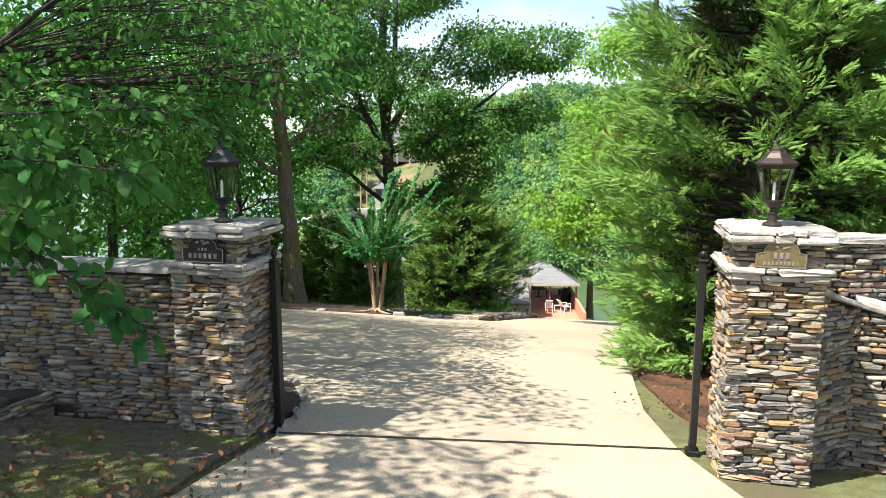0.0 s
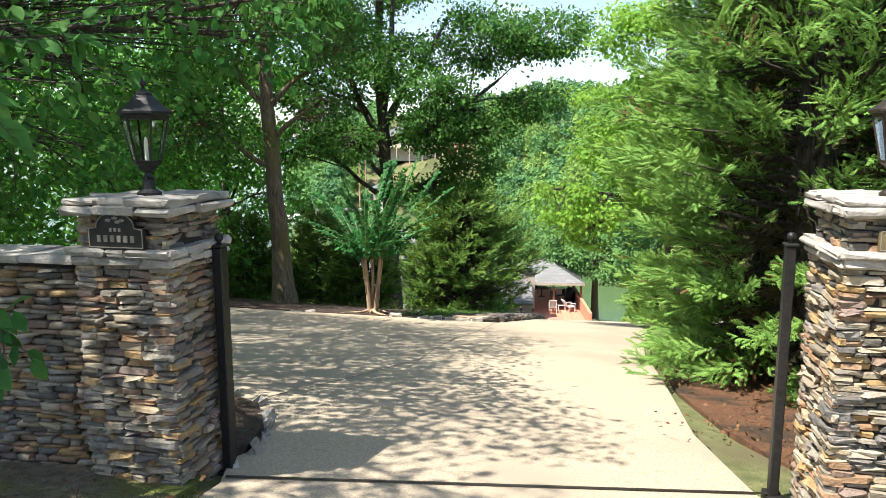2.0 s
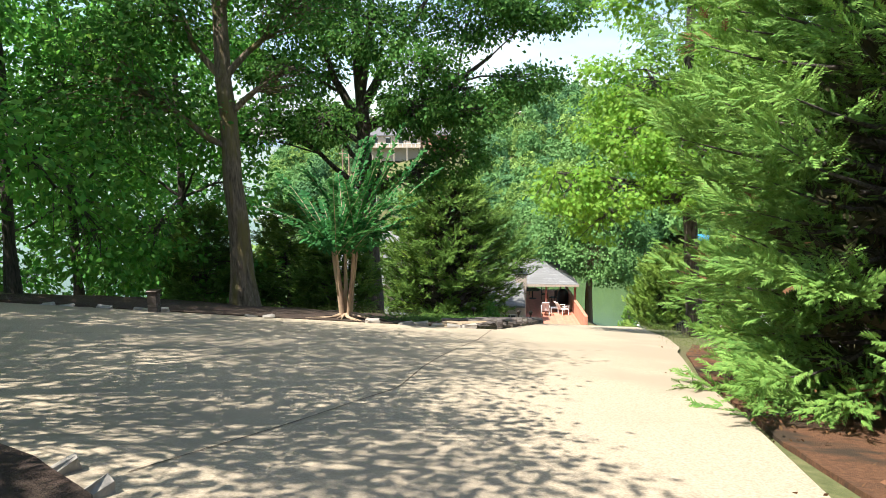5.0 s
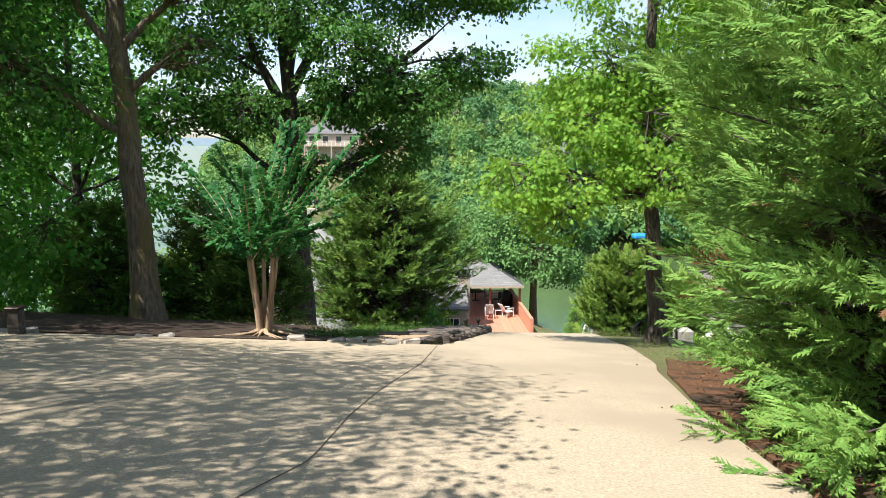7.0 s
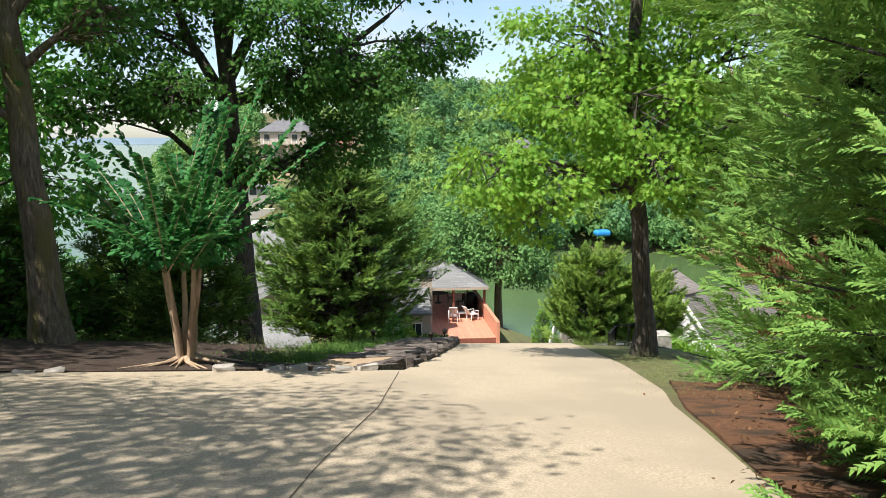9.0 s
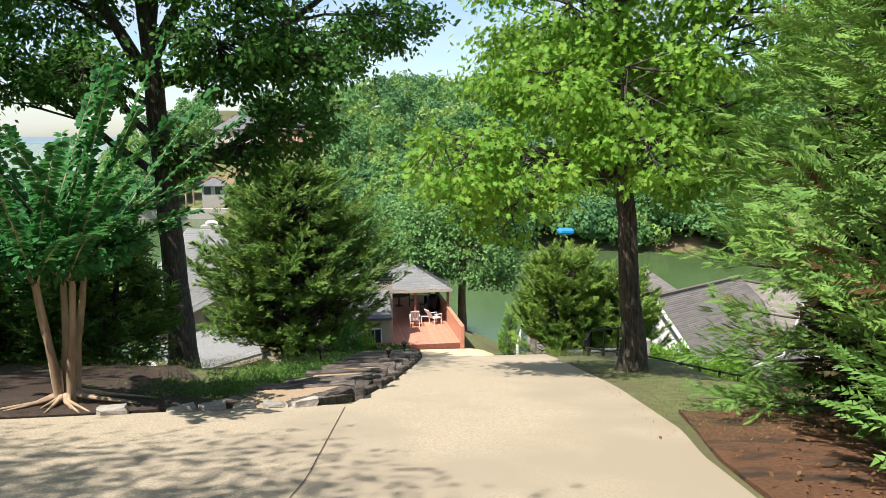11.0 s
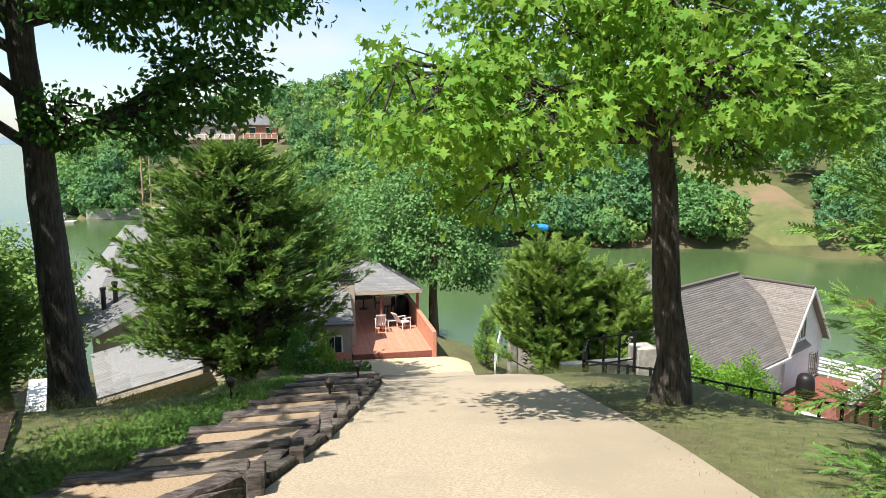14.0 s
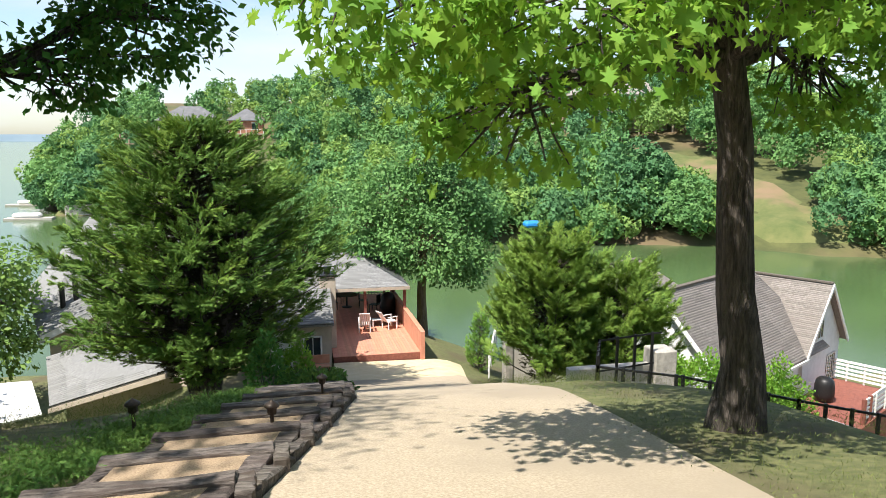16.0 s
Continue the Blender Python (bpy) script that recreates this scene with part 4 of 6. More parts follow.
broad_tree("oak_tree", gp(7.4, 26.6, -0.1), [(0, 0, 0), (-0.22, 0, 2.5), (-0.45, 0, 5), (-0.6, 0, 8), (-0.6, 0, 12)],
           [((-2.9, -1.4, 4.5), (1.7, 1.3, 0.75)), ((-4.3, -1.6, 4.6), (0.9, 1.1, 0.65)), ((-0.9, -2.2, 4.7), (1.2, 1.0, 0.6)), ((-3.3, -1.2, 3.55), (0.7, 0.8, 0.45)), ((-2.2, -0.8, 5.9), (1.4, 1.3, 0.8)), ((-0.8, -1.6, 6.0), (1.6, 1.5, 0.9)),
            ((1.6, -0.8, 4.9), (1.3, 1.2, 0.8)), ((2.6, 1.2, 5.6), (1.8, 1.6, 1.2)), ((-1, 1.8, 6.6), (2.4, 2, 1.3)), ((-1.4, 0.8, 7.6), (1.9, 1.9, 1.2)), ((1.5, -1.5, 7.5), (2.2, 2, 1.3)), ((0, 0, 10), (3, 3, 2)), ((-0.2, 2.2, 4.6), (1.2, 1.0, 0.7)), ((0.9, 0.3, 4.0), (0.6, 0.6, 0.5))],
           36000, 0.165, M_OAKB, M_BARKD, "mature oak with dark ridged trunk and bright green leaves", 13, T_LOBE, 0.235, flare=1.6, twigs=26, spread=0.33, droop=0.5)

# crape myrtle: bare smooth stems, then long arching shoots set with leaves
def crape(at):
    rr = np.random.default_rng(17)
    t = thing("crape_myrtle", at, "crape myrtle with smooth tan stems and long arching shoots", "tree")
    stems, heads = [], []
    for i in range(5):
        a = i * 1.26 + 0.4
        e = np.array([0.30 * math.cos(a), 0.30 * math.sin(a), 1.45 + 0.15 * rr.uniform()])
        stems.append(wander((0.09 * math.cos(a), 0.09 * math.sin(a), -0.1), e, 7, 0.02, rr))
        heads.append(e)
    for i, s in enumerate(stems):
        tubes("stem", [(s, np.linspace(0.062, 0.036, 7))], M_BARKS, t, 8)
    roots = []
    for i in range(11):
        a = rr.uniform(-2.6, 0.6)
        ln = rr.uniform(0.5, 1.3)
        p = np.array([[0.1 * math.cos(a), 0.1 * math.sin(a), 0.1], [ln * 0.3 * math.cos(a), ln * 0.3 * math.sin(a), 0.06], [ln * math.cos(a + 0.2), ln * math.sin(a + 0.2), -0.0 - 0.10 * ln * math.sin(a)]])
        p[2, 2] = float(gz(at[0] + p[2, 0], at[1] + p[2, 1])) - at[2] + 0.05
        roots.append((p, (0.045, 0.028, 0.008)))
    for q in roots:
        tubes("root", [q], M_BARKS, t, 6, "exposed surface root")
    P, A, N = [], [], []
    shoots = []
    for i in range(38):
        h = heads[i % 5]
        a = rr.uniform(0, 2 * math.pi)
        out = rr.uniform(0.3, 1.15)
        ln = rr.uniform(1.6, 2.7) * (1.25 - 0.35 * out)
        d = np.array([math.cos(a) * out * 1.15, math.sin(a) * out * 1.15, 1.15 - 0.85 * out])
        d = d / np.linalg.norm(d)
        n = 12
        q = np.linspace(0, 1, n)[:, None]
        p = h + d * ln * q + np.array([0, 0, 0.28 * ln]) * np.sin(q * 1.8) * out * 0.8
        shoots.append((p, np.linspace(0.014, 0.004, n)))
        m = int(80 * ln)
        tt = rr.uniform(0.18, 1, m)
        at_p = np.stack([np.interp(tt, q[:, 0], p[:, k]) for k in range(3)], 1)
        tan = unit(p[-1] - p[0])
        side = unit(np.cross(tan, [0.01, 0, 1]))
        sg = rr.choice([-1, 1], (m, 1))
        P.append(at_p)
        A.append(unit(side * sg + tan * 0.55 + rr.normal(0, 0.25, (m, 3)) + [0, 0, -0.1]))
        N.append(unit(np.cross(side, tan) * np.sign(np.cross(side, tan)[2] + 1e-6) + rr.normal(0, 0.25, (m, 3))))
    k = 2600
    d = unit(rr.normal(0, 1, (k, 3)))
    P.append(np.array([0, 0, 2.0]) + d * np.array([1.05, 0.9, 0.4]) * rr.uniform(0.3, 1, (k, 1)))
    A.append(unit(d + rr.normal(0, 0.5, (k, 3)) + [0, 0, -0.3]))
    N.append(unit(rr.normal(0, 0.4, (k, 3)) + [0, 0, 1]))
    tubes("twig", shoots, M_BARKS, t, 4)["kind"] = "stuff"
    P, A, N = map(np.concatenate, (P, A, N))
    leaves("crown", P, A, N, 0.125 * rr.uniform(0.7, 1.15, len(P)), T_BROAD, M_CRAPE, t)


crape(gp(-2.35, 22.0, 0.08))

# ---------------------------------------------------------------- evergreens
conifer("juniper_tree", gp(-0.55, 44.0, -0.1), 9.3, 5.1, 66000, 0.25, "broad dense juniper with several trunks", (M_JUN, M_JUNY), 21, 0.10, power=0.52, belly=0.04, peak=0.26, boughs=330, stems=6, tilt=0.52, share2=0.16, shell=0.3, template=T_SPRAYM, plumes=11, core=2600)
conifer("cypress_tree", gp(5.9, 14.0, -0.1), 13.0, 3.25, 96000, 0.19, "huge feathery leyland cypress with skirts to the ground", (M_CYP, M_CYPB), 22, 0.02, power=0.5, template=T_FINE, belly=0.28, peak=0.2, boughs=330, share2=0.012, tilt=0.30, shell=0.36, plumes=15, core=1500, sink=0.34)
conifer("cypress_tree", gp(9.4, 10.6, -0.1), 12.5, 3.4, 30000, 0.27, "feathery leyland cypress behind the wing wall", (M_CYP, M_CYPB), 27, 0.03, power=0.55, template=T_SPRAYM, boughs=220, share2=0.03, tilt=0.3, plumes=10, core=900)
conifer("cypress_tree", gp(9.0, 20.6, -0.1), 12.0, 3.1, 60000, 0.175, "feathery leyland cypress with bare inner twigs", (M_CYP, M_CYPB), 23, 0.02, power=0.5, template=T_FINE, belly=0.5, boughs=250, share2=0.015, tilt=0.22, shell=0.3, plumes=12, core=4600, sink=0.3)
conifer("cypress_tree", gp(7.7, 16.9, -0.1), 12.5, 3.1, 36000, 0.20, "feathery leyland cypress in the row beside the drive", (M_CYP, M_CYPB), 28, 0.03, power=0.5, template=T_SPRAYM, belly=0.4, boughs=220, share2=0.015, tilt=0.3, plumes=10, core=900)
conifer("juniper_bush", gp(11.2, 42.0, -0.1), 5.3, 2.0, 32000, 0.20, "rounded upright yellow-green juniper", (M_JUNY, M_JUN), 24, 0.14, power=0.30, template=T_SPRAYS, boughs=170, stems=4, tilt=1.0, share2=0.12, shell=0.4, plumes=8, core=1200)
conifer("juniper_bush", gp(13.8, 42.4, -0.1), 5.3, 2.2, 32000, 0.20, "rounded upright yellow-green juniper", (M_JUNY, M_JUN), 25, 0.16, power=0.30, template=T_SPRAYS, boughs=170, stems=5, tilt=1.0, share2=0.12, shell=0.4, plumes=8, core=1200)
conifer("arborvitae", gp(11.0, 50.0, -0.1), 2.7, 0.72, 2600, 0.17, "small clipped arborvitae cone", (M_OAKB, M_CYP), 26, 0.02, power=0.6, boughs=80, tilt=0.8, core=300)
for i, (x, y, h, s) in enumerate([(-3.9, 28.6, 3.9, 1.5), (-5.6, 29.6, 4.2, 1.6), (-8.2, 28.5, 3.6, 1.5)] ):
    conifer("juniper_shrub", gp(x, y, -0.1), h, s, 3200, 0.4, "dark shaded juniper shrub under the hardwoods", (M_JUN, M_JUNY), 60 + i, 0.06, power=0.5, template=T_SPRAYS, boughs=90, stems=3, tilt=0.4, share2=0.15, group="dark juniper shrubs")

# ---------------------------------------------------------------- woods beside the court, and the overhanging tree
def wood_tree(i, at, h, s, leaf, mt, sd):
    rr = np.random.default_rng(sd)
    blobs = []
    for k in range(11):
        a = k * 2.4 + i
        f = 0.12 + 0.88 * k / 10
        R = s * (0.9 if f < 0.75 else 0.55)
        blobs.append(((R * math.cos(a), R * math.sin(a), h * f), (s * rr.uniform(0.55, 0.8), s * rr.uniform(0.55, 0.8), h * 0.10)))
    return broad_tree("woodland_tree", at, [(0, 0, 0), (0.1, 0.1, h * 0.5), (0, 0.1, h)], blobs, 9000, leaf, mt, M_BARKD, "leafy woodland tree, dense down to the undergrowth", sd, T_LEAF, 0.17, twigs=24, spread=0.42, group="woodland trees")


w1 = wood_tree(0, gp(-9.4, 29.5, -0.2), 12, 2.5, 0.25, M_WOOD, 71)
w2 = wood_tree(1, gp(-11.8, 24.0, -0.2), 12, 2.6, 0.25, M_WOOD, 72)
for i, (x, y, sc, rz) in enumerate([(-12.5, 19.0, 1.0, 40), (-14.0, 31.0, 1.1, 80), (-12.8, 35.0, 1.0, 130), (-13.0, 14.2, 1.0, 200), (-17.5, 24.5, 1.15, 260), (-18.0, 17.0, 1.1, 310), (-17, 37, 1.2, 20), (-11.2, 10.6, 0.95, 160), (-15.5, 11.0, 1.1, 220), (-22, 30, 1.2, 100)]):
    copy_thing(w1 if i % 2 else w2, Matrix.LocRotScale(gp(x, y, -0.2), Euler((0, 0, radians(rz))), (sc, sc, sc)))
broad_tree("woodland_tree", gp(-7.6, 9.4, -0.2), [(0, 0, 0), (0.2, 0, 3), (0.6, 0, 5), (1.2, 0, 8)],
           [((4.2, 0.2, 3.2), (1.3, 1.3, 0.45)), ((5.7, 0.8, 3.9), (1.2, 1.2, 0.45)), ((2.4, -0.4, 3.3), (1.3, 1.3, 0.7)), ((5.2, -0.6, 4.6), (1.6, 1.4, 0.5)), ((3.4, 1.6, 4.3), (1.6, 1.4, 0.6)), ((1.2, 0.4, 2.0), (1.2, 1.2, 0.9)), ((0.4, 1.0, 3.4), (1.4, 1.4, 1.0)), ((2.2, 2.4, 2.6), (1.3, 1.2, 0.8)), ((5.3, 2.4, 4.7), (1.2, 1.4, 0.5)),
            # high masses above the view, added to cast the dapples on drive and court
            ((4.6, -2.4, 7.4), (1.4, 1.3, 0.5)), ((3.2, -1.0, 7.3), (1.4, 1.3, 0.5)), ((4.4, -5.2, 7.6), (0.9, 1.0, 0.4)), ((3.0, 2.4, 7.6), (1.5, 1.6, 0.6)), ((2.6, 5.6, 7.8), (1.9, 1.7, 0.8)), ((-1.6, 3.4, 7.6), (1.9, 1.8, 0.8)), ((3.6, 4.2, 7.9), (1.6, 1.5, 0.7)), ((-1.2, 6.6, 7.8), (1.9, 1.8, 0.8)),
            ((2.4, -3.8, 7.6), (2.0, 1.8, 0.9)), ((2.0, 0.6, 7.6), (2.0, 2.2, 0.9)), ((1.4, 3.8, 7.8), (2.3, 2.0, 1.0)), ((0.2, 5.8, 7.6), (2.4, 2.0, 1.0)), ((0.8, 1.6, 8.4), (2.2, 2.2, 1.0))],
           28000, 0.14, M_DOG, M_BARKD, "broad-leaved tree overhanging the wall and court", 81, T_BROAD, 0.15, twigs=34, spread=0.42, droop=0.7)


def leafy_bough(name, path, n, size, seed, label):
    """A hanging bough in the near foreground: a stem, side twigs and big leaves."""
    rr = np.random.default_rng(seed)
    p = np.array(path, float)
    t = thing(name, tuple(p[0]), label, "branch")
    p = p - p[0]
    tw = [(p, np.linspace(0.014, 0.005, len(p)))]
    P, A = [], []
    for i in range(n):
        f = rr.uniform(0.25, 1) * (len(p) - 1)
        k = min(int(f), len(p) - 2)
        b = p[k] + (p[k + 1] - p[k]) * (f - k)
        d = unit(unit(p[k + 1] - p[k]) + rr.normal(0, 0.8, 3) + [0, 0, -0.25])
        e = b + d * rr.uniform(0.05, 0.28)
        tw.append((np.stack([b, (b + e) / 2 + rr.normal(0, 0.01, 3), e]), (0.004, 0.003, 0.002)))
        for j in range(3):
            P.append(e - d * 0.05 * j)
            A.append(unit(d + rr.normal(0, 0.7, 3) + [0, 0, -0.55]))
    tubes("twig", tw, M_BARKD, t, 5)["kind"] = "stuff"
    P, A = np.array(P), np.array(A)
    leaves("foliage", P, A, unit(rr.normal(0, 0.35, P.shape) + [0, -0.6, 0.9]), size * rr.uniform(0.7, 1.15, len(P)), T_BROAD, M_DOG, t)


leafy_bough("leafy_branch", [(-3.9, 6.6, 2.2), (-3.0, 6.4, 1.75), (-2.35, 6.3, 1.4), (-1.85, 6.25, 1.1)], 44, 0.17, 91, "hanging branch of large green leaves before the wall")
leafy_bough("leafy_branch", [(-3.8, 6.2, 2.6), (-2.8, 5.9, 2.45), (-1.5, 5.8, 2.3)], 46, 0.17, 92, "hanging branch of large green leaves before the wall")
leafy_bough("leafy_branch", [(-3.8, 5.9, 2.2), (-3.0, 5.8, 2.1), (-2.3, 5.8, 2.0)], 44, 0.16, 93, "hanging branch of large green leaves before the wall")
leafy_bough("leafy_branch", [(-3.6, 7.0, 2.75), (-2.6, 7.2, 2.8), (-1.9, 7.4, 2.85)], 30, 0.16, 94, "hanging branch of large green leaves before the wall")
# unseen tree behind the viewer, added only to throw dappled shade on the gate
t9 = broad_tree("woodland_tree", gp(-6.0, -2.5, -0.2), [(0, 0, 0), (0.3, 0.3, 4), (0.6, 0.6, 9)],
                [((1.6, 4.6, 6.4), (1.9, 1.6, 0.9)), ((0.2, 6.6, 6.2), (1.8, 1.6, 0.9)), ((3.6, 1.2, 7.2), (1.8, 1.6, 0.8)), ((0, 1, 8), (2.6, 2.4, 1.3)), ((-2.5, 3.0, 7), (2.2, 2, 1.2)), ((-1.8, 7.0, 6.4), (1.9, 1.8, 0.9)), ((-3.4, 8.6, 6.0), (1.8, 1.6, 0.9))],
                20000, 0.2, M_DOG, M_BARKD, "unseen broad-leaved tree added to shade the gate", 82, T_LEAF, 0.2, twigs=30)

# ---------------------------------------------------------------- shoreline trees and far woods
for i, (x, y, h, s, mt) in enumerate([(9.75, 58, 10.8, 0.85, M_FAR), (3.4, 66, 12.2, 1.0, M_FAR), (-0.8, 69, 11.0, 0.9, M_FARY), (-4.0, 74, 10.5, 0.9, M_FARY), (-13.5, 56.0, 8.5, 0.8, M_FARY), (-15.5, 47, 8.0, 0.8, M_FAR)]):
    lift = (lambda f: 0.60 + (f - 0.34) * 0.62) if 1 <= i <= 3 else (lambda f: f)
    broad_tree("shore_tree", (x, y, float(gz(x, y)) - 0.1), [(0, 0, 0), (0.1, 0, h * 0.4), (0, 0, h * 0.95)],
               [((-2.6 * s, 0, h * lift(0.47)), (2.2 * s, 2, 1.6)), ((2.8 * s, -0.5, h * lift(0.42)), (2.0 * s, 2, 1.5)), ((0.3, -1.5, h * lift(0.55)), (2.6 * s, 2, 1.8)), ((-3.4 * s, 0.5, h * lift(0.62)), (2.0 * s, 2, 1.5)), ((3.2 * s, 0.3, h * lift(0.62)), (2.0 * s, 2, 1.5)), ((-1.5, 0.4, h * lift(0.78)), (2.4 * s, 2.2, 1.8)), ((1.8, 0.3, h * lift(0.8)), (2.4 * s, 2.2, 1.8)), ((0, 0, h * 0.95), (2 * s, 2, 1.4)), ((3.2 * s, -0.4, h * lift(0.40)), (1.2 * s, 1.4, 0.8))],
               24000 if i < 3 else 13000, 0.25 if i < 3 else 0.31, mt, M_BARK, "leafy shoreline hardwood tree", 30 + i, T_LEAF, 0.30, group="shoreline trees", twigs=30, spread=0.42)


def far_woods():
    rr = np.random.default_rng(5)
    sets = {0: [], 1: [], 2: []}
    c = 0
    while c < 900:
        x, y = rr.uniform(-75, 150), rr.uniform(85, 270)
        near = rr.uniform()
        if near < 0.5:
            y = float(shore_y(x)) + rr.uniform(0.3, 16) ** 1.0
        z = float(far_z(np.array(x), np.array(y)))
        if z < -15.45:
            continue
        v = (y - 20) * 0.36 + 2
        # clearings: lawn below the far house, bank of bare grass
        if -33 < x < -2 and y - shore_y(x) < 62 and x + 0.30 * (y - 20) > 8 and abs(x + 26 - 0.16 * (y - 165)) < 7:
            continue
        if 62 < x < 80 and -1 < y - shore_y(x) < 50:
            if rr.uniform() < 0.93:
                continue
        sl = (x - 2.3) / (y - 19.8)
        h = rr.uniform(8, 14)
        if -0.185 < sl < -0.012 and y < 216 and z + h > -3.8:
            continue
        if near < 0.5:
            h *= 0.75
        c += 1
        R = rr.uniform(3.0, 5.2)
        k = 340 if y < 190 else 190
        m = 9
        cen = unit(rr.normal(0, 1, (m, 3)))
        cen[:, 2] = np.abs(cen[:, 2]) * 1.1 - 0.35
        cen = cen * rr.uniform(0.5, 0.8, (m, 1))
        which = rr.integers(m, size=k)
        d = unit(rr.normal(0, 1, (k, 3)) + cen[which] * 0.8 + [0, 0, 0.25])
        p = np.array([x, y, z + h * (0.36 if near < 0.5 else 0.5)]) + (cen[which] + d * 0.42 * rr.uniform(0.8, 1.1, (k, 1))) * np.array([R, R, h * 0.5])
        sets[int(rr.choice(3, p=(0.5, 0.3, 0.2)))].append((p, rr.normal(0, 1, (k, 3)), d + rr.normal(0, 0.15, (k, 3)) + [0, 0, 0.1], rr.uniform(0.4, 0.95, k) * (0.6 + 0.4 * y / 160)))
    for i, (mt, nm) in enumerate(((M_FAR, "green"), (M_FARD, "dark green"), (M_FARY, "yellow-green"))):
        P, A, N, S = (np.concatenate(q) for q in zip(*sets[i]))
        tagged(leaves("far_woods", P, A, N, S, T_CLUMP, mt), nm + " woods covering the far shore hills", "woods", kind="stuff")


far_woods()

# ---------------------------------------------------------------- timber steps beside the drive
def timber(name, parent, a, b, w, h, seed, mt=None):
    """A weathered squared log from a to b (top centre line), with uneven faces."""
    rr = np.random.default_rng(seed)
    a, b = Vector(a), Vector(b)
    L = (b - a).length
    bm = bmesh.new()
    bmesh.ops.create_cube(bm, size=1, matrix=Matrix.Diagonal((L, w, h, 1)))
    bmesh.ops.subdivide_edges(bm, edges=[e for e in bm.edges if abs((e.verts[0].co - e.verts[1].co).x) > L * 0.5], cuts=5)
    bmesh.ops.bevel(bm, geom=[e for e in bm.edges if e.calc_length() > 0.05 and len(e.link_faces) == 2 and e.calc_face_angle() > 1], offset=0.014, segments=1, affect="EDGES")
    for v in bm.verts:
        v.co += Vector((0, rr.normal(0, 0.007), rr.normal(0, 0.007)))
    bmesh.ops.transform(bm, matrix=Matrix.Translation((a + b) / 2 - Vector((0, 0, h / 2))) @ (b - a).to_track_quat("X", "Z").to_matrix().to_4x4(), verts=bm.verts)
    return part(name, bm, mt or M_TIMBER, parent)


def steps():
    rr = np.random.default_rng(12)
    n = 11
    for i in range(n):
        y0 = 21.75 + 0.98 * i
        y1 = y0 + 0.98
        xr0, xr1 = float(left_edge(y0)) - 0.24, float(left_edge(y1)) - 0.24
        wd = 1.28
        z = float(gz(xr0, y0 + 0.5)) + 0.09
        o = (xr0, y0, z)
        st = thing("timber_step", o, "weathered railway-sleeper step with a pebbled tread" if i else "top railway-sleeper step with a sunlit pebbled tread", "step", "timber steps")
        sk = (xr1 - xr0)
        timber("riser_log", st, (-wd - 0.05 + sk, 0.86, 0.035), (0.06 + sk, 0.86, 0.035), 0.17, 0.24, 400 + i)
        timber("side_log", st, (-0.02, 0.0, 0.05), (-0.04 + sk, 0.78, 0.0), 0.19, 0.22, 430 + i)
        timber("side_log", st, (-wd + 0.04, 0.0, 0.05), (-wd + 0.04 + sk, 0.78, 0.0), 0.15, 0.2, 460 + i)
        timber("end_block", st, (0.12 + sk, 0.62, 0.02), (0.12 + sk, 0.95, 0.01), 0.13, 0.26, 490 + i)
        bm = prism(bmesh.new(), [(-wd + 0.10, 0.02, -0.12), (-0.11, 0.02, -0.12), (-0.13 + sk, 0.78, -0.12), (-wd + 0.10 + sk, 0.78, -0.12)], (0, 0, 0.125))
        part("tread", bm, M_AGG, st, "tan pebbled concrete tread")
        p = tagged(timber("edge_log", None, (float(left_edge(y0)) - 0.09, y0, float(gz(left_edge(y0), y0)) + 0.13), (float(left_edge(y1)) - 0.09, y1 - 0.03, float(gz(left_edge(y1), y1)) + 0.10), 0.15, 0.26, 520 + i), "splintered dark sleeper edging the drive", "sleeper", "edge sleepers")


steps()


def path_light(x, y, label):
    t = thing("path_light", gp(x, y, 0.1), label, "lamp", "path lights")
    part("stake", lathe(bmesh.new(), [(0.02, -0.15), (0.02, 0.22), (0.045, 0.225), (0.05, 0.24), (0.05, 0.30), (0.03, 0.305)], 10), M_BRONZE, t)
    part("shade", lathe(bmesh.new(), [(0.075, 0.30), (0.08, 0.312), (0.062, 0.335), (0.035, 0.352), (0.015, 0.36), (0.01, 0.375)], 14), M_BRONZE, t, "weathered bronze mushroom shade", smooth=True)


path_light(2.12, 26.6, "mushroom path light beside the timber steps")
path_light(0.75, 27.0, "mushroom path light in the ground cover")
path_light(2.75, 29.4, "mushroom path light beside the timber steps")
bo = thing("bollard_light", gp(-6.0, 19.85, 0.08), "short square dark bollard at the edge of the court", "bollard")
part("post", bx(-0.1, -0.1, -0.2, 0.1, 0.1, 0.36, 0.01), M_TIMBER, bo)
part("cap", bx(-0.12, -0.12, 0.36, 0.12, 0.12, 0.42, 0.012), M_BRONZE, bo)

# rocks by the head of the lower steps
rr = np.random.default_rng(19)
for i in range(9):
    bm = bmesh.new()
    bmesh.ops.create_icosphere(bm, subdivisions=2, radius=rr.uniform(0.10, 0.2))
    for v in bm.verts:
        v.co *= 1 + 0.25 * noise.noise(v.co * 6 + Vector((i, 0, 0)))
        v.co.z *= 0.65
    k = part("rock", bm, M_SLAB)
    yy = 30.0 + rr.uniform(0, 2.5)
    k.matrix_world = pose(*gp(float(left_edge(yy)) - rr.uniform(0.1, 0.9), yy, 0.05), 0, 0, rr.uniform(0, 360))
    tagged(k, "grey fieldstone at the foot of the steps", "rock", "step rocks")


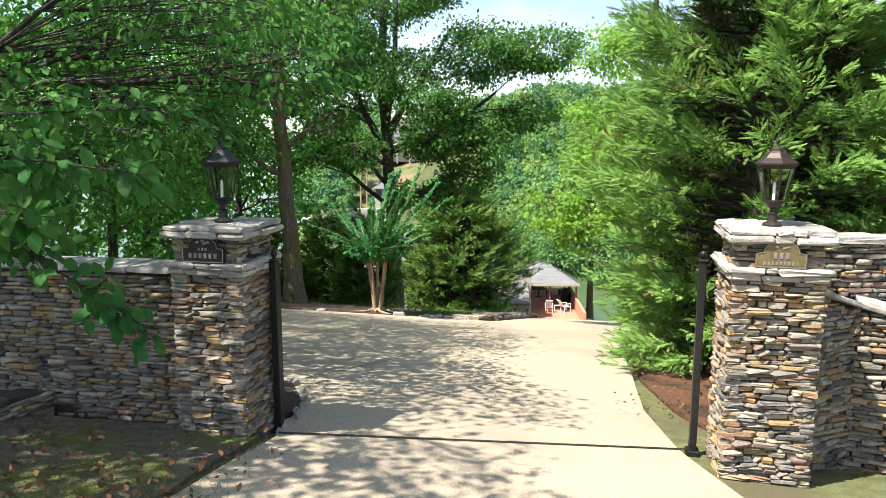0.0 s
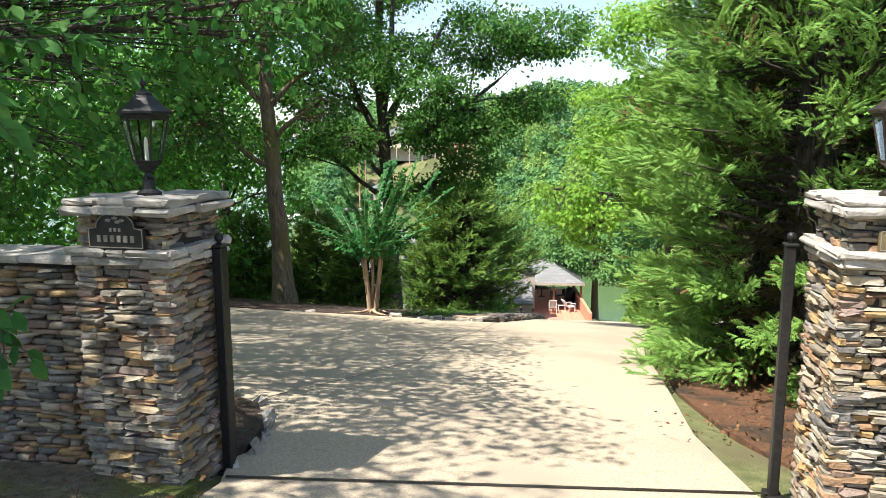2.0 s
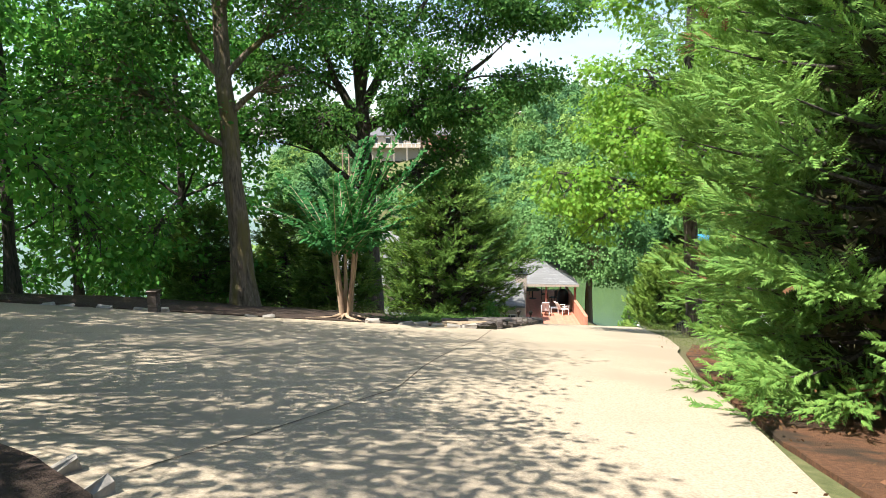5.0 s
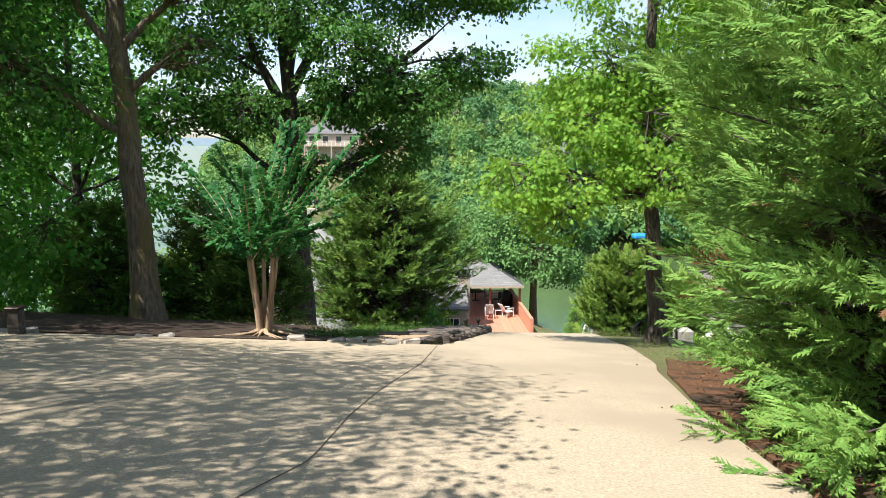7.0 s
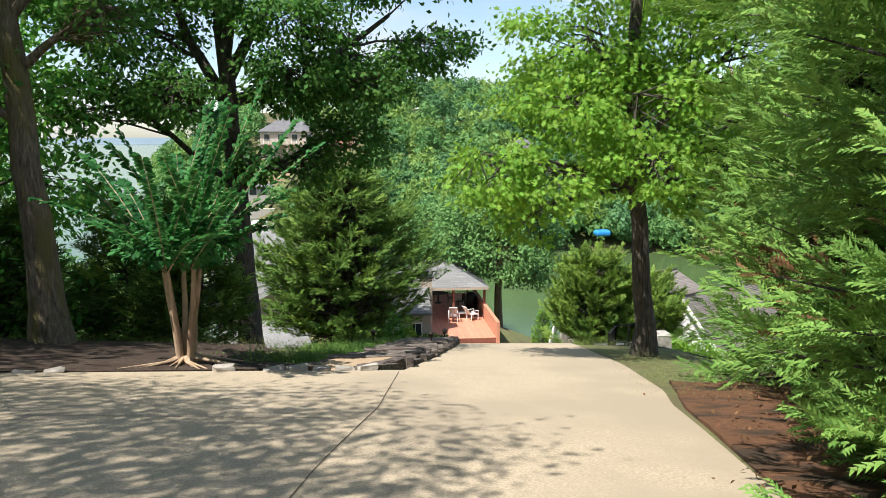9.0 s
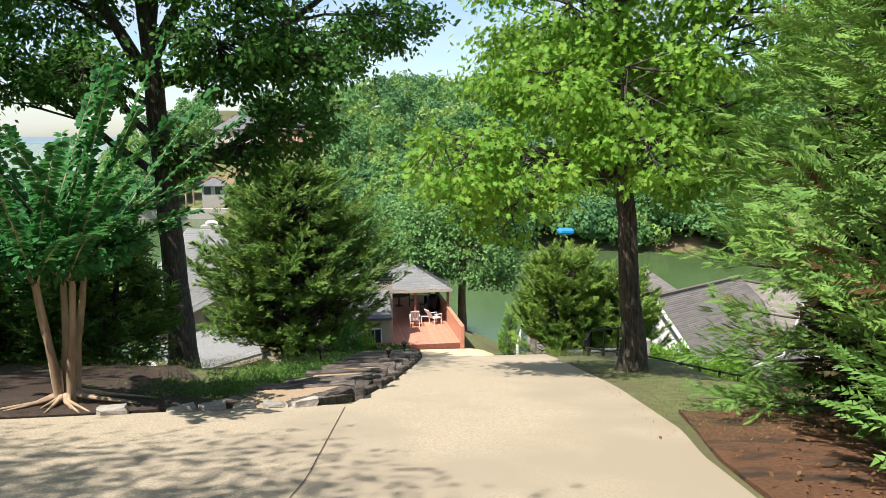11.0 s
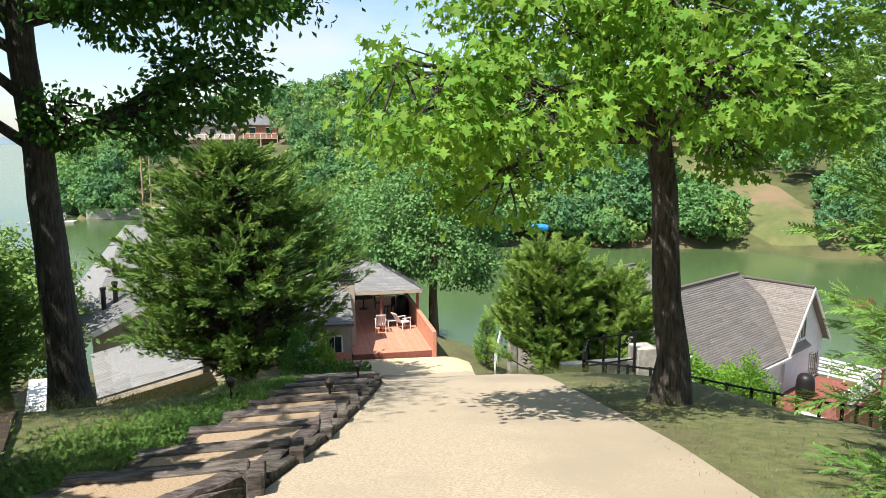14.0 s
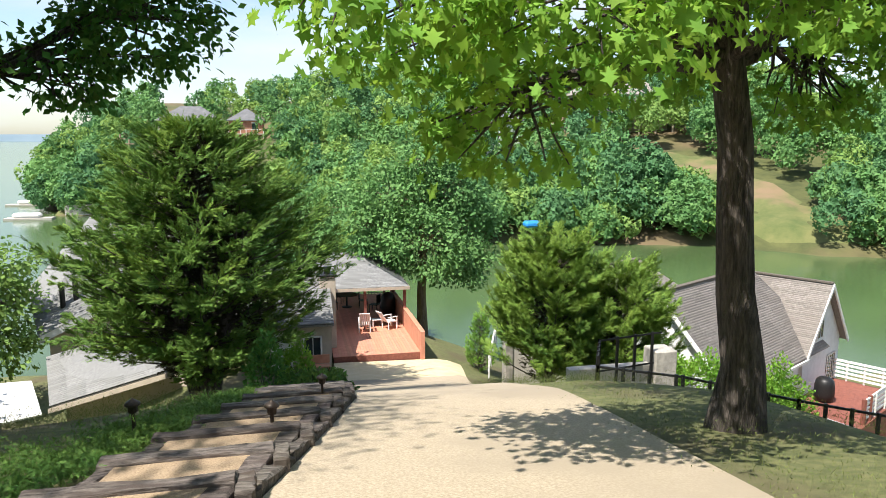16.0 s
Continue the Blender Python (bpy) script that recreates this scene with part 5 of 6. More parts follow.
# ---------------------------------------------------------------- ground cover and grass
def cover(name, n, region, size, mt, template, label, up, flat=0.6, tuft=0.12, cat="plants"):
    rr = np.random.default_rng(len(name) * 7 + n)
    pts = []
    while sum(map(len, pts)) < n:
        x, y = region(rr)
        h = max(0.0, 0.5 + noise.noise(Vector((x * 1.3, y * 1.3, 3)))) * up
        k = 14
        q = rr.normal(0, tuft, (k, 3))
        q[:, 2] = np.abs(q[:, 2]) * 0.5
        c = np.array([x, y, 0]) + q
        c[:, 2] += gz(c[:, 0], c[:, 1]) + h * rr.uniform(0.2, 1, k)
        pts.append(c)
    P = np.concatenate(pts)[:n]
    A = unit(rr.normal(0, 0.7, P.shape) + [0, 0, 1 - flat])
    N = unit(rr.normal(0, 0.5, P.shape) + [0, 0, 1])
    return tagged(leaves(name, P, A, N, size * rr.uniform(0.6, 1.2, len(P)), template, mt), label, cat, kind="stuff")


def reg_cover(r):
    y = r.uniform(22.3, 33)
    e = float(left_edge(y)) - 1.62
    return e - abs(r.normal(0, 0.6)) * np.interp(y, (22, 26, 33), (1.3, 0.7, 0.5)), y


def verge(r):
    y = r.uniform(19.5, 42)
    return float(right_edge(y)) + 0.05 + r.uniform(0, 1) ** 1.5 * 5.0, y


def lawn(r):
    y = r.uniform(25, 46)
    return float(left_edge(y)) - 2.4 - r.uniform(0, 8), y


def foreland(r):
    return r.uniform(-4.2, -1.0), r.uniform(4.2, 6.9)


def litter(r):
    y = r.uniform(8.5, 20)
    return float(right_edge(y)) + 0.25 + r.uniform(0, 4), y


cover("ground_cover", 26000, reg_cover, 0.065, M_IVY, T_SPRAYS, "low creeping juniper ground cover beside the steps", 0.16, 0.9, 0.11)
cover("verge_grass", 30000, verge, 0.038, M_BLADE, (np.array([(0, -0.1, 0), (0, 0.1, 0), (1, 0, 0)]), np.array([(0, 1, 2)])), "short patchy lawn grass on the verge", 0.01, 0.2, 0.2, "grass")
cover("lawn_grass", 45000, lawn, 0.045, M_BLADE, (np.array([(0, -0.1, 0), (0, 0.1, 0), (1, 0, 0)]), np.array([(0, 1, 2)])), "shaded mown lawn above the lake house", 0.01, 0.2, 0.25, "grass")
cover("moss_grass", 9000, foreland, 0.03, M_BLADE, (np.array([(0, -0.1, 0), (0, 0.1, 0), (1, 0, 0)]), np.array([(0, 1, 2)])), "mossy thin grass before the stone wall", 0.0, 0.2, 0.1, "grass")
cover("leaf_litter", 1600, litter, 0.06, M_CYPB, T_LEAF, "dry brown leaves and needles on the straw", 0.03, 1.0, 0.3, "litter")
cover("leaf_litter", 700, foreland, 0.07, M_CYPB, T_LEAF, "dry brown leaves below the wall", 0.01, 1.0, 0.3, "litter")


def shrub(name, at, R, n, size, mt, label, seed, group=""):
    rs = np.random.default_rng(seed)
    t = thing(name, at, label, "shrub", group)
    d = unit(rs.normal(0, 1, (n, 3)))
    d[:, 2] = np.abs(d[:, 2])
    lump = 1 + 0.2 * np.sin(5 * d[:, 0] + seed) * np.cos(5 * d[:, 1])
    P = d * np.array(R) * (lump * rs.uniform(0.7, 1.0, n))[:, None]
    leaves("foliage", P, unit(d + rs.normal(0, 0.6, (n, 3))), unit(d * 0.6 + rs.normal(0, 0.5, (n, 3)) + [0, 0, 0.5]), size * rs.uniform(0.7, 1.2, n), T_LEAF, mt, t)
    tubes("stem", [(wander((0, 0, -0.15), tuple(d[i] * np.array(R) * 0.8), 4, 0.03, rs), (0.02, 0.014, 0.01, 0.005)) for i in range(10)], M_BARKD, t, 5)


shrub("garden_shrub", gp(2.6, 45.5, -0.05), (0.7, 0.7, 1.7), 1600, 0.14, M_OAKB, "tall leafy shrub beside the lake house door", 31)
shrub("garden_shrub", gp(1.7, 38.5, -0.05), (0.55, 0.55, 1.9), 1200, 0.14, M_OAK, "slender young shrub on the lawn", 32)
shrub("garden_shrub", gp(2.8, 33.6, -0.05), (0.8, 0.7, 0.5), 1300, 0.12, M_IVY, "low spreading shrub by the steps", 33)
shrub("garden_shrub", gp(4.0, 46.6, -0.05), (0.45, 0.4, 0.4), 700, 0.1, M_IVY, "low spreading shrub by the apron", 34)

# ---------------------------------------------------------------- deck and pavilion
FL = -10.35
def deck():
    d = thing("deck", (4.2, 49.4, FL), "red-stained timber deck with solid side parapet", "deck")
    n = 30
    for i in range(n):
        x0 = 3.85 * i / n
        part("board", bx(x0 + 0.003, 0.0, -0.05, x0 + 3.85 / n - 0.003, 12.4, 0.0), M_DECK, d)
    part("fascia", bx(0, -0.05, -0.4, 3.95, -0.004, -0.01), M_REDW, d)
    part("parapet", bx(3.86, 0.0, -0.5, 4.0, 9.2, 0.92), M_DECK, d, "solid red side parapet")
    part("parapet_cap", bx(3.82, -0.03, 0.924, 4.04, 9.2, 0.97, 0.006), M_DECK, d)
    part("newel", bx(3.83, -0.2, -0.5, 4.03, -0.034, 0.96, 0.01), M_DECK, d)
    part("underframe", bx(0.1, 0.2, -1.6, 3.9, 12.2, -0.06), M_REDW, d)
    return d


deck()


def railing(name, a, b, n, h, mt, label, rails=(0.1, 0.95), vertical=True, w=0.03):
    t = thing(name, a, label, "railing")
    v = Vector(b) - Vector(a)
    for z in rails:
        p, q = Vector((0, 0, z * h)), v + Vector((0, 0, z * h))
        part("rail", prism(bmesh.new(), [p + Vector((0, 0, -w * 0.7)), q + Vector((0, 0, -w * 0.7)), q + Vector((0, 0, w * 0.7)), p + Vector((0, 0, w * 0.7))], (-v.y / v.length * w, v.x / v.length * w, 0) if v.xy.length > 0 else (w, 0, 0)), mt, t)
    for i in range(n + 1):
        p = v * (i / n)
        part("picket" if vertical else "post", bx(p.x - w / 2, p.y - w / 2, p.z - 0.1, p.x + w / 2, p.y + w / 2, p.z + h), mt, t)
    return t


railing("deck_railing", (4.25, 61.6, FL), (8.15, 61.6, FL), 20, 1.0, M_BLACK, "dark picket railing along the lakeside of the deck")


def quadroof(bm, pts, thick):
    return prism(bm, [Vector(p) for p in pts], (0, 0, -thick))


def shingles(parent, p0, p1, p2, p3, mt, rows, thick=0.03):
    """A roof plane p0 p1 (eave, from left) p2 p3 (ridge, from right) laid in overlapping courses of shingle strips."""
    p0, p1, p2, p3 = map(Vector, (p0, p1, p2, p3))
    nrm = (p1 - p0).cross(p3 - p0)
    if nrm.length < 1e-6:
        nrm = (p1 - p0).cross(p2 - p0)
    nrm.normalize()
    if nrm.z < 0:
        nrm = -nrm
    part("roof_deck", prism(bmesh.new(), [p - nrm * 0.05 for p in ((p0, p1, p2, p3) if (p2 - p3).length > 1e-4 else (p0, p1, p2))], -nrm * 0.10), mt, parent)
    V, Fc = [], []
    rows = int(rows * 1.7)
    rs = np.random.default_rng(rows)
    for i in range(rows):
        f0, f1 = i / rows, min((i + 1.12) / rows, 1.0)
        a, b = p0.lerp(p3, f0), p1.lerp(p2, f0)
        c, d = p1.lerp(p2, f1), p0.lerp(p3, f1)
        L = (b - a).length
        n = max(1, int(L / 0.9))
        for j in range(n):
            g0, g1 = j / n, (j + 1) / n
            k = len(V)
            up0, up1 = nrm * (0.011 + rs.uniform(0, 0.003)), nrm * 0.008
            V += [a.lerp(b, g0) + up0, a.lerp(b, g1) + up0, d.lerp(c, g1) + up1, d.lerp(c, g0) + up1, a.lerp(b, g0) + nrm * 0.002, a.lerp(b, g1) + nrm * 0.002]
            Fc += [(k, k + 1, k + 2, k + 3), (k + 4, k + 5, k + 1, k)]
    o = obj("shingle_rest", arr_mesh("shingle_rest", np.array([tuple(v) for v in V]), Fc), mt, parent)
    o["kind"] = "stuff"


def pavilion():
    t = thing("pavilion", (6.35, 57.2, FL), "open deck pavilion with grey hipped shingle roof", "pavilion")
    X, Y0, Y1, e = 1.95, -3.7, 4.4, 2.14
    hip = 3.05
    a, b, c, d = (-2.7, Y0, e), (X, Y0, e), (X, Y1, e), (-2.7, Y1, e)
    r0, r1 = (-1.3, Y0 + 2.6, hip), (0.1, Y0 + 2.6, hip)
    q0, q1 = (-1.3, Y1 - 2.2, hip), (0.1, Y1 - 2.2, hip)
    for plane in ((a, b, r1, r0), (b, c, q1, r1), (c, d, q0, q1), (d, a, r0, q0), (r0, r1, q1, q0)):
        shingles(t, *plane, M_SHING, 14 if plane[0] != r0 else 3)
    for p, q in ((a, b), (b, c), (c, d), (d, a)):
        p, q = Vector(p), Vector(q)
        n = Vector((q - p).xy.to_3d()).normalized()
        part("fascia", prism(bmesh.new(), [p + Vector((0, 0, -0.16)), q + Vector((0, 0, -0.16)), q + Vector((0, 0, -0.01)), p + Vector((0, 0, -0.01))], (n.y * 0.03, -n.x * 0.03, 0)), M_BEIGE, t)
    for x, y in ((-0.25, Y0 + 0.35), (X - 0.2, Y0 + 0.35), (X - 0.2, Y1 - 0.3), (-X + 0.25, Y1 - 0.3), (-0.25, Y1 - 0.3), (X - 0.2, 0.4)):
        part("post", bx(x - 0.07, y - 0.07, 0.0, x + 0.07, y + 0.07, e - 0.1, 0.006), M_REDW, t)
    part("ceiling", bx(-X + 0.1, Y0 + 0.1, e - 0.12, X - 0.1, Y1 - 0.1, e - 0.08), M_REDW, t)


pavilion()


def deck_chair(at, rz, label, lounge=False):
    t = thing("lounge_chair" if lounge else "patio_chair", at, label, "chair", "white deck chairs", rz)
    for x in (-0.27, 0.27):
        for y in (-0.25, 0.25):
            part("leg", bx(x - 0.022, y - 0.022, 0, x + 0.022, y + 0.022, 0.62 if y < 0 else 0.42, 0.005), M_WHITEP, t)
        part("armrest", bx(x - 0.035, -0.3, 0.62, x + 0.035, 0.28, 0.65, 0.008), M_WHITEP, t)
    part("seat", bx(-0.25, -0.3, 0.36, 0.25, 0.27, 0.41, 0.012), M_WHITEP, t)
    bm = bmesh.new()
    for i in range(6):
        x = -0.22 + 0.088 * i
        box(bm, x - 0.036, -0.02, 0.0, x + 0.036, 0.02, 0.68, None, 0.008)
    box(bm, -0.26, -0.018, 0.60, 0.26, 0.024, 0.70, None, 0.008)
    bmesh.ops.transform(bm, matrix=pose(0, 0.26, 0.38, -22 if not lounge else -35), verts=bm.verts)
    part("backrest", bm, M_WHITEP, t)
    return t


deck_chair((6.0, 53.3, FL), 175, "white plastic patio chair on the red deck")
deck_chair((7.3, 53.6, FL), 115, "white plastic lounge chair turned towards the house", True)
ft = thing("foot_stool", (6.75, 54.2, FL), "low white slatted foot stool on the deck", "stool")
part("top", bx(-0.28, -0.22, 0.33, 0.28, 0.22, 0.37, 0.01), M_WHITEP, ft)
for x in (-0.24, 0.24):
    for y in (-0.18, 0.18):
        part("leg", bx(x - 0.02, y - 0.02, 0, x + 0.02, y + 0.02, 0.33), M_WHITEP, ft)
pt = thing("patio_table", (5.6, 58.6, FL), "dark round patio table under the pavilion", "table")
part("tabletop", lathe(bmesh.new(), [(0.62, 0.70), (0.64, 0.715), (0.62, 0.73)], 24), M_BLACK, pt)
part("pedestal", lathe(bmesh.new(), [(0.3, 0), (0.28, 0.03), (0.05, 0.06), (0.05, 0.70)], 10), M_BLACK, pt)
for i, (x, y) in enumerate(((4.8, 58.2), (6.5, 58.3), (5.2, 59.6), (7.0, 57.2))):
    c = thing("dark_chair", (x, y, FL), "dark metal patio chair under the pavilion roof", "chair", "dark patio chairs", i * 80)
    part("seat", bx(-0.24, -0.24, 0.4, 0.24, 0.24, 0.44, 0.01), M_BLACK, c)
    part("backrest", bx(-0.24, 0.22, 0.5, 0.24, 0.26, 0.98, 0.01), M_BLACK, c)
    for lx in (-0.22, 0.22):
        for ly in (-0.22, 0.22):
            part("leg", bx(lx - 0.015, ly - 0.015, 0, lx + 0.015, ly + 0.015, 0.98 if ly > 0 else 0.4), M_BLACK, c)
gr = thing("covered_grill", (7.65, 56.6, FL), "barbecue grill under a black cover", "grill")
part("cover", lathe(bmesh.new(), [(0.38, 0.02), (0.42, 0.4), (0.40, 0.8), (0.36, 1.0), (0.24, 1.15), (0.05, 1.2)], 10), M_BLACK, gr, smooth=True)


# ---------------------------------------------------------------- the lake house beside the deck
def siding(parent, a, b, z0, z1, mt, step=0.125, tri=None, name="siding_board"):
    """Lapped boards on a wall face from a to b; tri: plan fraction and height of a gable apex above z1. One joined part."""
    a, b = Vector((*a, 0)), Vector((*b, 0))
    u = (b - a).normalized()
    L = (b - a).length
    n = Vector((u.y, -u.x, 0))
    bm = bmesh.new()
    z = z0
    top = z1 + (tri[1] if tri else 0)
    while z < top - 0.02:
        h = min(step, top - z)
        s0, s1 = 0.0, L
        if z > z1 and tri:
            f = (z - z1) / tri[1]
            s0, s1 = L * tri[0] * f, L - L * (1 - tri[0]) * f
        if s1 - s0 > 0.08:
            p, q = a + u * s0, a + u * s1
            up = Vector((0, 0, 1))
            vs = [bm.verts.new(v) for v in (p + up * z + n * 0.022, q + up * z + n * 0.022, q + up * (z + h) + n * 0.004, p + up * (z + h) + n * 0.004, p + up * z, q + up * z)]
            bm.faces.new(vs[:4])
            bm.faces.new((vs[4], vs[5], vs[1], vs[0]))
        z += step
    o = part(name, bm, mt, parent)
    o["kind"] = "stuff"
    pts = [a + Vector((0, 0, z0)), b + Vector((0, 0, z0)), b + Vector((0, 0, z1))] + ([a + u * L * tri[0] + Vector((0, 0, z1 + tri[1]))] if tri else []) + [a + Vector((0, 0, z1))]
    part("wall", prism(bmesh.new(), pts, -n * 0.15), mt, parent)


def window(parent, a, u, n, w, h, bars=1):
    """A window with frame, glass and glazing bars at a (lower left), along u, facing n."""
    a, u, n = Vector(a), Vector(u).normalized(), Vector(n).normalized()
    up = Vector((0, 0, 1))
    wi = part("window", prism(bmesh.new(), [a + n * 0.03, a + u * w + n * 0.03, a + u * w + up * h + n * 0.03, a + up * h + n * 0.03], n * 0.01), M_GLASSD, parent, "dark glazed window")
    for p, q, k in ((a, a + u * w, up), (a + up * (h - 0.07), a + u * w + up * (h - 0.07), up), (a, a + up * h, u), (a + u * (w - 0.07), a + u * (w - 0.07) + up * h, u)):
        part("frame", prism(bmesh.new(), [p + n * 0.03, q + n * 0.03, q + k * 0.07 + n * 0.03, p + k * 0.07 + n * 0.03], n * 0.03), M_TRIM, wi)
    for i in range(bars):
        p = a + u * (w * (i + 1) / (bars + 1))
        part("bar", prism(bmesh.new(), [p + n * 0.04, p + u * 0.03 + n * 0.04, p + u * 0.03 + up * h + n * 0.04, p + up * h + n * 0.04], n * 0.015), M_TRIM, wi)


def house_lake():
    h = thing("lake_house", (0, 0, 0), "beige lake house with steep grey shingle roofs", "house")
    # wing beside the deck
    siding(h, (0.6, 48.9), (4.1, 48.9), -11.2, -8.75, M_BEIGE)
    siding(h, (4.1, 48.9), (4.1, 54), -11.0, -8.6, M_BEIGE)
    shingles(h, (0.0, 48.5, -8.6), (4.2, 48.5, -8.6), (4.2, 52.4, -6.9), (0.0, 52.4, -6.9), M_SHING, 16)
    shingles(h, (4.2, 56.3, -8.6), (0.0, 56.3, -8.6), (0.0, 52.4, -6.9), (4.2, 52.4, -6.9), M_SHING, 16)
    window(h, (2.9, 48.9, -10.4), (1, 0, 0), (0, -1, 0), 0.8, 1.2)
    part("door", bx(1.6, 48.84, -11.0, 2.5, 48.9, -9.0), M_TRIM, h, "white panelled side door")
    # great steep roof
    A, Lt, Lb, M = Vector((-8.8, 64, -5.5)), Vector((-11.1, 60, -8.9)), Vector((-9.5, 56, -10.5)), Vector((-3.0, 58.5, -7.6))
    shingles(h, Lb, M, Vector((-3.6, 62.0, -5.6)), A, M_SHING, 26)
    part("gable_end", prism(bmesh.new(), [A, Lt, Lb], (0.3, 0.2, -0.15)), M_SHING, h)
    part("fascia", prism(bmesh.new(), [Lb, M, M + Vector((0, 0, -0.35)), Lb + Vector((0, 0, -0.35))], (0, 0.12, 0)), M_TRIM, h)
    siding(h, (-9.2, 56.6), (-2.6, 59.0), -12.5, -10.4, M_BEIGE, tri=(0.98, 2.4))
    siding(h, (-2.6, 57.5), (0.4, 53.0), -12.0, -8.5, M_BEIGE)
    # low entrance roof, with the shaded wall under it
    shingles(h, (-7.35, 50.0, -11.85), (-2.4, 47.6, -9.9), (-3.6, 53.6, -9.5), (-8.9, 55.0, -11.2), M_SHING, 18)
    siding(h, (-6.9, 50.6), (0.8, 47.9), -13.0, -11.9, M_BEIGE, tri=(0.75, 1.6))
    part("fascia", prism(bmesh.new(), [(-7.4, 49.94, -11.95), (-2.4, 47.54, -10.0), (-2.4, 47.54, -10.2), (-7.4, 49.94, -12.15)], (0.05, 0.08, 0)), M_BEIGE, h)
    # paved terrace roof panel in white metal
    part("metal_roof", prism(bmesh.new(), [(-10.6, 51.4, -11.2), (-8.6, 52.0, -11.35), (-7.45, 49.4, -11.95), (-9.6, 47.6, -11.75)], (0, 0, -0.06)), M_TRIM, h, "white ribbed metal roof")
    for i in range(2):
        v = thing("flue_pipe", (-8.75 + 0.55 * i, 57.6 + 0.3 * i, -10.1 + 0.25 * i), "tall black metal flue on the steep roof", "flue", "roof flues")
        part("pipe", lathe(bmesh.new(), [(0.13, -0.5), (0.13, 1.75), (0.17, 1.76), (0.17, 1.9), (0.05, 1.95)], 12), M_BLACK, v, smooth=False)
        part("flashing", lathe(bmesh.new(), [(0.28, -0.35), (0.14, 0.15)], 12), M_BLACK, v)
    ch = thing("chimney", (4.1, 51.2, -8.8), "beige sided chimney with dark metal cap", "chimney")
    part("stack", bx(-0.35, -0.4, -1.6, 0.35, 0.5, 1.75, 0.01), M_BEIGE, ch)
    part("cap", bx(-0.42, -0.47, 1.75, 0.42, 0.57, 1.83, 0.01), M_BLACK, ch)
    part("flue", lathe(bmesh.new(), [(0.14, 1.83), (0.14, 2.05), (0.2, 2.06), (0.18, 2.14)], 12), M_BLACK, ch)


house_lake()
bench = thing("garden_bench", gp(3.3, 47.0, 0.0), "small red timber bench by the wall", "bench")
part("seat", bx(-0.6, -0.2, 0.42, 0.6, 0.2, 0.47, 0.01), M_DECK, bench)
part("backrest", bx(-0.6, 0.16, 0.5, 0.6, 0.2, 0.85, 0.01), M_DECK, bench)
for x in (-0.55, 0.55):
    for y in (-0.17, 0.17):
        part("leg", bx(x - 0.04, y - 0.04, -0.1, x + 0.04, y + 0.04, 0.42), M_DECK, bench)


